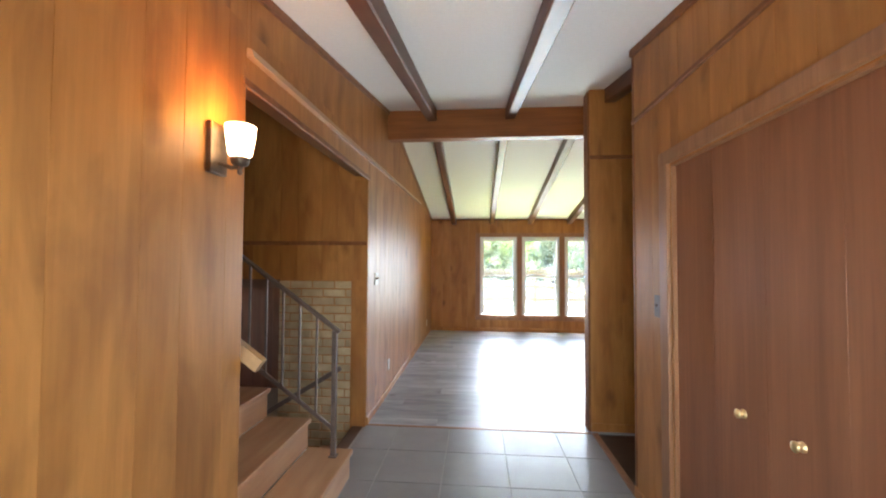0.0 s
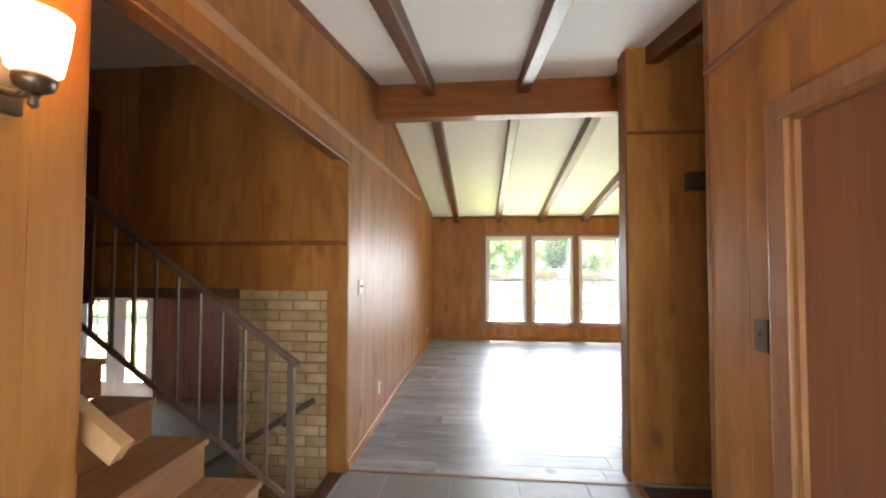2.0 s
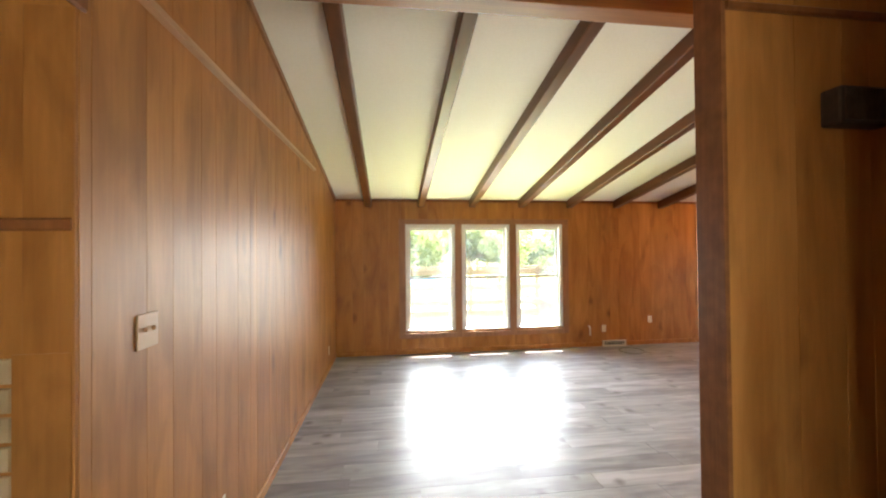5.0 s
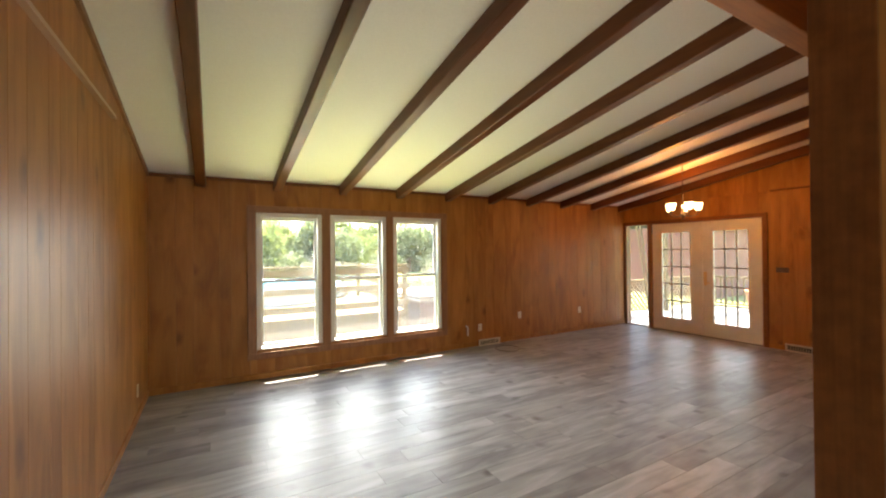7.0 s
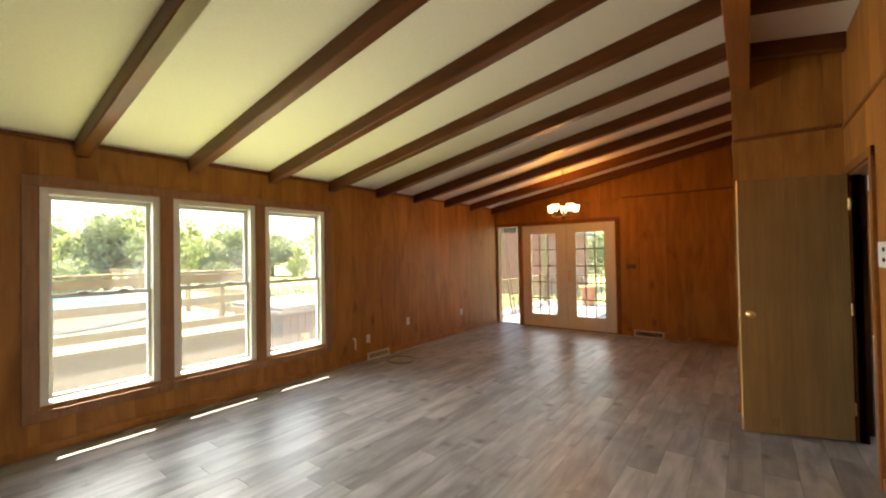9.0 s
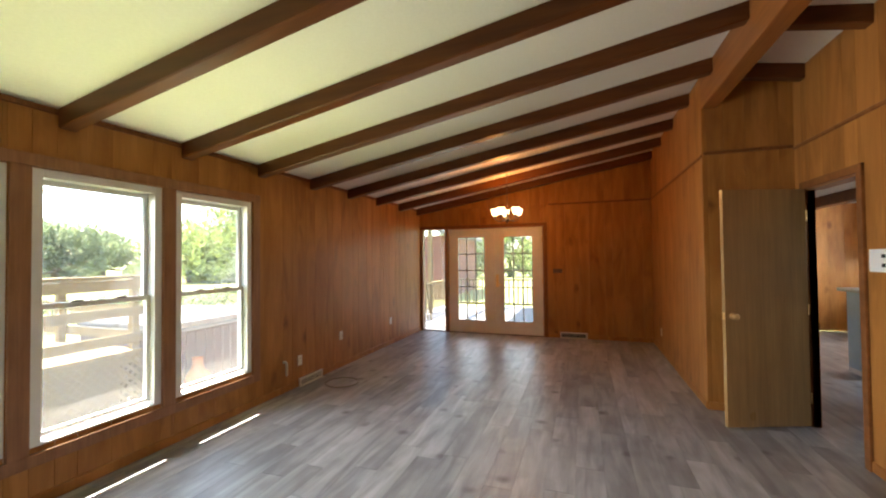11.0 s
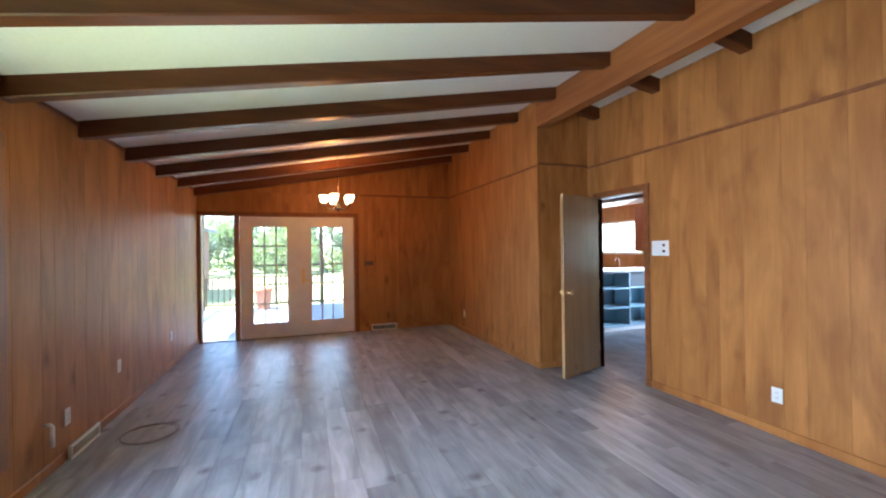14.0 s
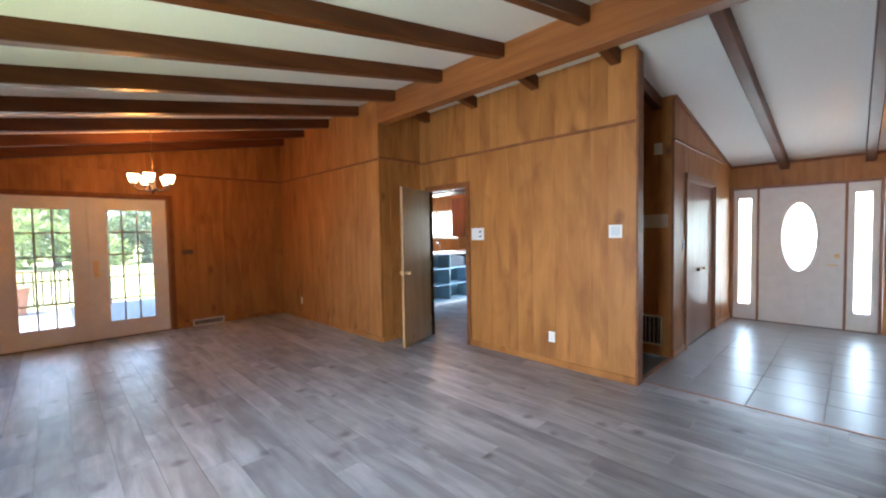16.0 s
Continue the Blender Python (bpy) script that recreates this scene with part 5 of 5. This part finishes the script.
# trees
def leaf_mesh(name, blobs, count, size, seed, mat):
    """A crown of many small leaf quads, scattered through uneven clumps."""
    rng = np.random.default_rng(seed)
    verts, faces = [], []
    weights = np.array([b[3] ** 2 for b in blobs])
    for _ in range(count):
        x, y, z, r = blobs[rng.choice(len(blobs), p=weights / weights.sum())]
        d = rng.normal(size=3)
        d /= np.linalg.norm(d)
        c = np.array([x, y, z]) + d * r * (0.55 + 0.5 * rng.random()) * np.array([1, 1, 0.8])
        a = rng.normal(size=3)
        a /= np.linalg.norm(a)
        b = np.cross(a, rng.normal(size=3))
        b /= np.linalg.norm(b)
        s = size * (0.6 + 0.8 * rng.random())
        n = len(verts)
        verts += [tuple(c - a * s), tuple(c + b * s * 0.5), tuple(c + a * s), tuple(c - b * s * 0.5)]
        faces.append((n, n + 1, n + 2, n + 3))
    me = bpy.data.meshes.new(name)
    me.from_pydata(verts, [], faces)
    me.materials.append(mat)
    return me


def tree(m, height, spread, seed, leaves, size, mat, label, trunk=0.14, low=0.38):
    rng = random.Random(seed)
    t = thing("tree", label, "tree", m)
    bm = bmesh.new()
    add_rod(bm, (0, 0, -0.05), (0.05, 0.02, height * 0.4), trunk, trunk * 0.65, 9)
    blobs = []
    for k in range(9):
        a = k * 2.4 + rng.random()
        r = spread * (0.35 + 0.6 * rng.random())
        z = height * (low + (0.88 - low) * rng.random())
        tip = (r * math.cos(a), r * math.sin(a), z)
        add_rod(bm, (0.04, 0.02, height * (0.28 + 0.01 * k)), tip, trunk * 0.4, trunk * 0.08, 6)
        blobs.append((*tip, spread * (0.3 + 0.22 * rng.random())))
    add_rod(bm, (0.05, 0.02, height * 0.4), (0, 0, height * 0.85), trunk * 0.65, trunk * 0.15, 7)
    blobs.append((0, 0, height * 0.85, spread * 0.42))
    blobs.append((0, 0, height * 0.6, spread * 0.55))
    part("trunk", bm, BARK, t)
    crown = new("crown", leaf_mesh("crown", blobs, leaves, size, seed, mat))
    crown.parent = t
    tagged(crown, "uneven leafy green crown")
    return t


near = tree(Matrix.Translation((11.5, 17.0, GZ)), 6.0, 2.8, 3, 8000, 0.08, LEAF_YELLOW, "leafy garden tree with pale green foliage")
copy_thing(near, Matrix.Translation((17.5, 21.0, GZ)) @ Matrix.Rotation(1.7, 4, "Z"))
t1 = tree(Matrix.Translation((-6, 36, GZ)), 4.3, 3.0, 11, 6500, 0.15, LEAF, "distant green tree behind the pool", 0.25, 0.12)
t1["group"] = "tree line behind the lawn"
t2 = tree(Matrix.Translation((2, 40, GZ)), 5.2, 3.4, 12, 6500, 0.16, LEAF_YELLOW, "distant pale green tree behind the pool", 0.25, 0.12)
t2["group"] = "tree line behind the lawn"
rng = random.Random(5)
for k in range(34):
    x = -28 + 2.5 * k + rng.uniform(-1, 1)
    y = 38 + rng.uniform(-6, 8)
    copy_thing((t1, t2)[k % 2], Matrix.Translation((x, y, GZ)) @ Matrix.Rotation(rng.uniform(0, 6.28), 4, "Z") @ Matrix.Diagonal((1, 1, 1, 1)))
for x, y in ((38, 2), (37, 7), (39, 12), (38, -4), (36, 17), (35, -9), (-12, 26), (-17, 20), (-22, 14)):
    copy_thing((t1, t2)[x % 2], Matrix.Translation((x, y, GZ)) @ Matrix.Rotation(x * 0.7, 4, "Z"))
hedge_blobs = [(k * 0.5, 0.12 * math.sin(k * 1.7), 0.45, 0.5) for k in range(30)]
hedge = new("hedge", leaf_mesh("hedge", hedge_blobs, 7000, 0.07, 21, LEAF))
hedge.location = (6.0, 18.8, GZ)
tagged(hedge, "low clipped green hedge on the lawn", "hedge", kind="stuff")

# porch beyond the french doors
setting("porch_floor", box(XE + 0.15, 3.6, GZ, 12.4, 9.6, -0.09), PORCHFLOOR, "grey painted porch floor", "pavement")
porch = thing("porch", "weathered covered porch with a diagonal brace", "porch")
for x, y in ((8.5, 9.3), (10.4, 9.3), (12.2, 9.3), (12.2, 6.3), (12.2, 3.8)):
    part("post", box(x - 0.055, y - 0.055, -0.09, x + 0.055, y + 0.055, 2.5, 0.006), DECKWOOD, porch)
part("header", box(7.7, 9.25, 2.5, 12.26, 9.35, 2.68), DECKWOOD, porch)
part("header", box(12.15, 3.75, 2.5, 12.25, 9.24, 2.68), DECKWOOD, porch)
for dy in (0.0, 0.09):
    part("brace", bar((9.0, 9.12 + dy, 2.45), (9.0, 8.74 + dy, -0.05), 0.03, 0.035, (0, 1, 0)), DECKWOOD, porch)
part("roof", box(7.68, 3.5, 2.69, 12.6, 8.35, 2.78), ROOFING, porch)
planter = thing("flower_pot", "large orange terracotta pot on the porch", "flower pot", Matrix.Translation((11.8, 7.8, -0.09)))
part("pot", lathe([(0.15, 0.0), (0.16, 0.02), (0.22, 0.5), (0.24, 0.5), (0.24, 0.58), (0.21, 0.58), (0.2, 0.5)], 24), TERRACOTTA, planter, "", True)
rails = thing("porch_lattice_rail", "wooden porch railing with balusters and a lattice side", "railing")
for a, b in (((12.2, 6.3), (12.2, 9.3)), ((12.2, 3.8), (12.2, 5.2))):
    for k in range(int((b[1] - a[1]) / 0.14)):
        yb = a[1] + 0.12 + 0.14 * k
        part("baluster", box(12.185, yb - 0.018, 0.02, 12.215, yb + 0.018, 0.742), DECKWOOD, rails)
    for z in (0.03, 0.76):
        part("rail", bar((*a, z), (*b, z), 0.07, 0.04), DECKWOOD, rails)
for a, b in (((7.7, 9.3), (12.2, 9.3)),):
    lattice(rails, a, b, -0.02, 0.72, DECKWOOD, 0.15, 0.035)
    part("top_rail", bar((*a, 0.76), (*b, 0.76), 0.09, 0.04), DECKWOOD, rails)
barn = thing("red_shed", "red boarded shed with a grey roof", "shed", Matrix.Translation((20.0, 13.5, GZ)))
part("wall", box(-3, -2.2, 0, 3, 2.2, 2.9), REDBARN, barn)
part("roof", prism(bmesh.new(), [(-3.3, -2.6, 2.8), (3.3, -2.6, 2.8), (3.3, 0, 4.3), (-3.3, 0, 4.3)], [(-3.3, -2.6, 2.95), (3.3, -2.6, 2.95), (3.3, 0, 4.45), (-3.3, 0, 4.45)]), ROOFING, barn)
part("roof", prism(bmesh.new(), [(-3.3, 2.6, 2.8), (3.3, 2.6, 2.8), (3.3, 0, 4.3), (-3.3, 0, 4.3)], [(-3.3, 2.6, 2.95), (3.3, 2.6, 2.95), (3.3, 0, 4.45), (-3.3, 0, 4.45)]), ROOFING, barn)
setting("outer_wall", box(7.54, 3.9, GZ, 7.66, 5.89, 3.2), SIDING, "pale outer siding", "wall")

# ---------------------------------------------------------------- pieces: planks, tiles, bricks
for w in (west, north, east, dining, column, kitchen, hall_n, closet, hall_s, hall_e, front, stair_s, well_n, stair_w, upper_w, low_n, kit_s, kit_e):
    w.clad()


def slab(name, w, d, h, c=0.0015):
    """A flat floor piece with eased top edges, its top at z = 0."""
    bm = bmesh.new()
    prism(bm, [(-w / 2, -d / 2, -h), (w / 2, -d / 2, -h), (w / 2, d / 2, -h), (-w / 2, d / 2, -h)], [(-w / 2 + c, -d / 2 + c, 0), (w / 2 - c, -d / 2 + c, 0), (w / 2 - c, d / 2 - c, 0), (-w / 2 + c, d / 2 - c, 0)])
    me = bpy.data.meshes.new(name)
    bm.to_mesh(me)
    bm.free()
    return me


floor_ob, entry_ob = bpy.data.objects["floor"], bpy.data.objects["floor_entry"]
rng = random.Random(9)
PW, PL = 0.187, 1.22
meshes = {}
y = YT + 0.002
while y < YN - 0.01:
    w = min(PW, YN - y)
    x = XL - rng.uniform(0.1, PL - 0.1)
    while x < XE:
        a, b = max(x, XL), min(x + PL, XE)
        if b - a > 0.02:
            key = (round(b - a, 2), round(w, 3))
            if key not in meshes:
                meshes[key] = slab("plank", b - a - 0.0006, w - 0.0006, 0.005, 0.0008)
                meshes[key].materials.append(VINYL)
            shared("plank", meshes[key], floor_ob, Matrix.Translation(((a + b) / 2, y + w / 2, 0)))
        x += PL
    y += w
TS = 0.4625
tmesh = {}
for i in range(-3, 4):
    for j in range(9):
        x0, x1 = max(0.057 + TS * i, XL), min(0.057 + TS * (i + 1), XF)
        y1, y0 = YT - TS * j, max(YT - TS * (j + 1), YF - 0.08)
        if x1 - x0 > 0.02 and y1 - y0 > 0.02:
            key = (round(x1 - x0, 3), round(y1 - y0, 3))
            if key not in tmesh:
                tmesh[key] = slab("tile", x1 - x0 - 0.006, y1 - y0 - 0.006, 0.006, 0.0015)
                tmesh[key].materials.append(TILE)
            shared("tile", tmesh[key], entry_ob, Matrix.Translation(((x0 + x1) / 2, (y0 + y1) / 2, 0)))
BW, BH = 0.203, 0.0665
bmeshes = {}
row = 0
z = LOW
while z < 1.31:
    x = -1.55 - (0.105 if row % 2 else 0.0)
    while x < XL - 0.15:
        a, b = max(x, -1.55), min(x + BW, XL - 0.143)
        if b - a > 0.03:
            key = round(b - a, 3)
            if key not in bmeshes:
                bm = box(-(b - a) / 2, -0.009, 0.002, (b - a) / 2, 0.0, BH + 0.001)
                bmesh.ops.bevel(bm, geom=[e for e in bm.edges if all(v.co.y < -0.005 for v in e.verts)], offset=0.004, segments=1, affect="EDGES")
                bmeshes[key] = bpy.data.meshes.new("brick")
                bm.to_mesh(bmeshes[key])
                bm.free()
                bmeshes[key].materials.append(BRICK)
            if z > -0.4:
                shared("brick", bmeshes[key], pier, Matrix.Translation(((a + b) / 2, WELL_N - 0.0082 + rng.uniform(-0.001, 0.001), z)))
        x += BW + 0.01
    z += BH + 0.01
    row += 1
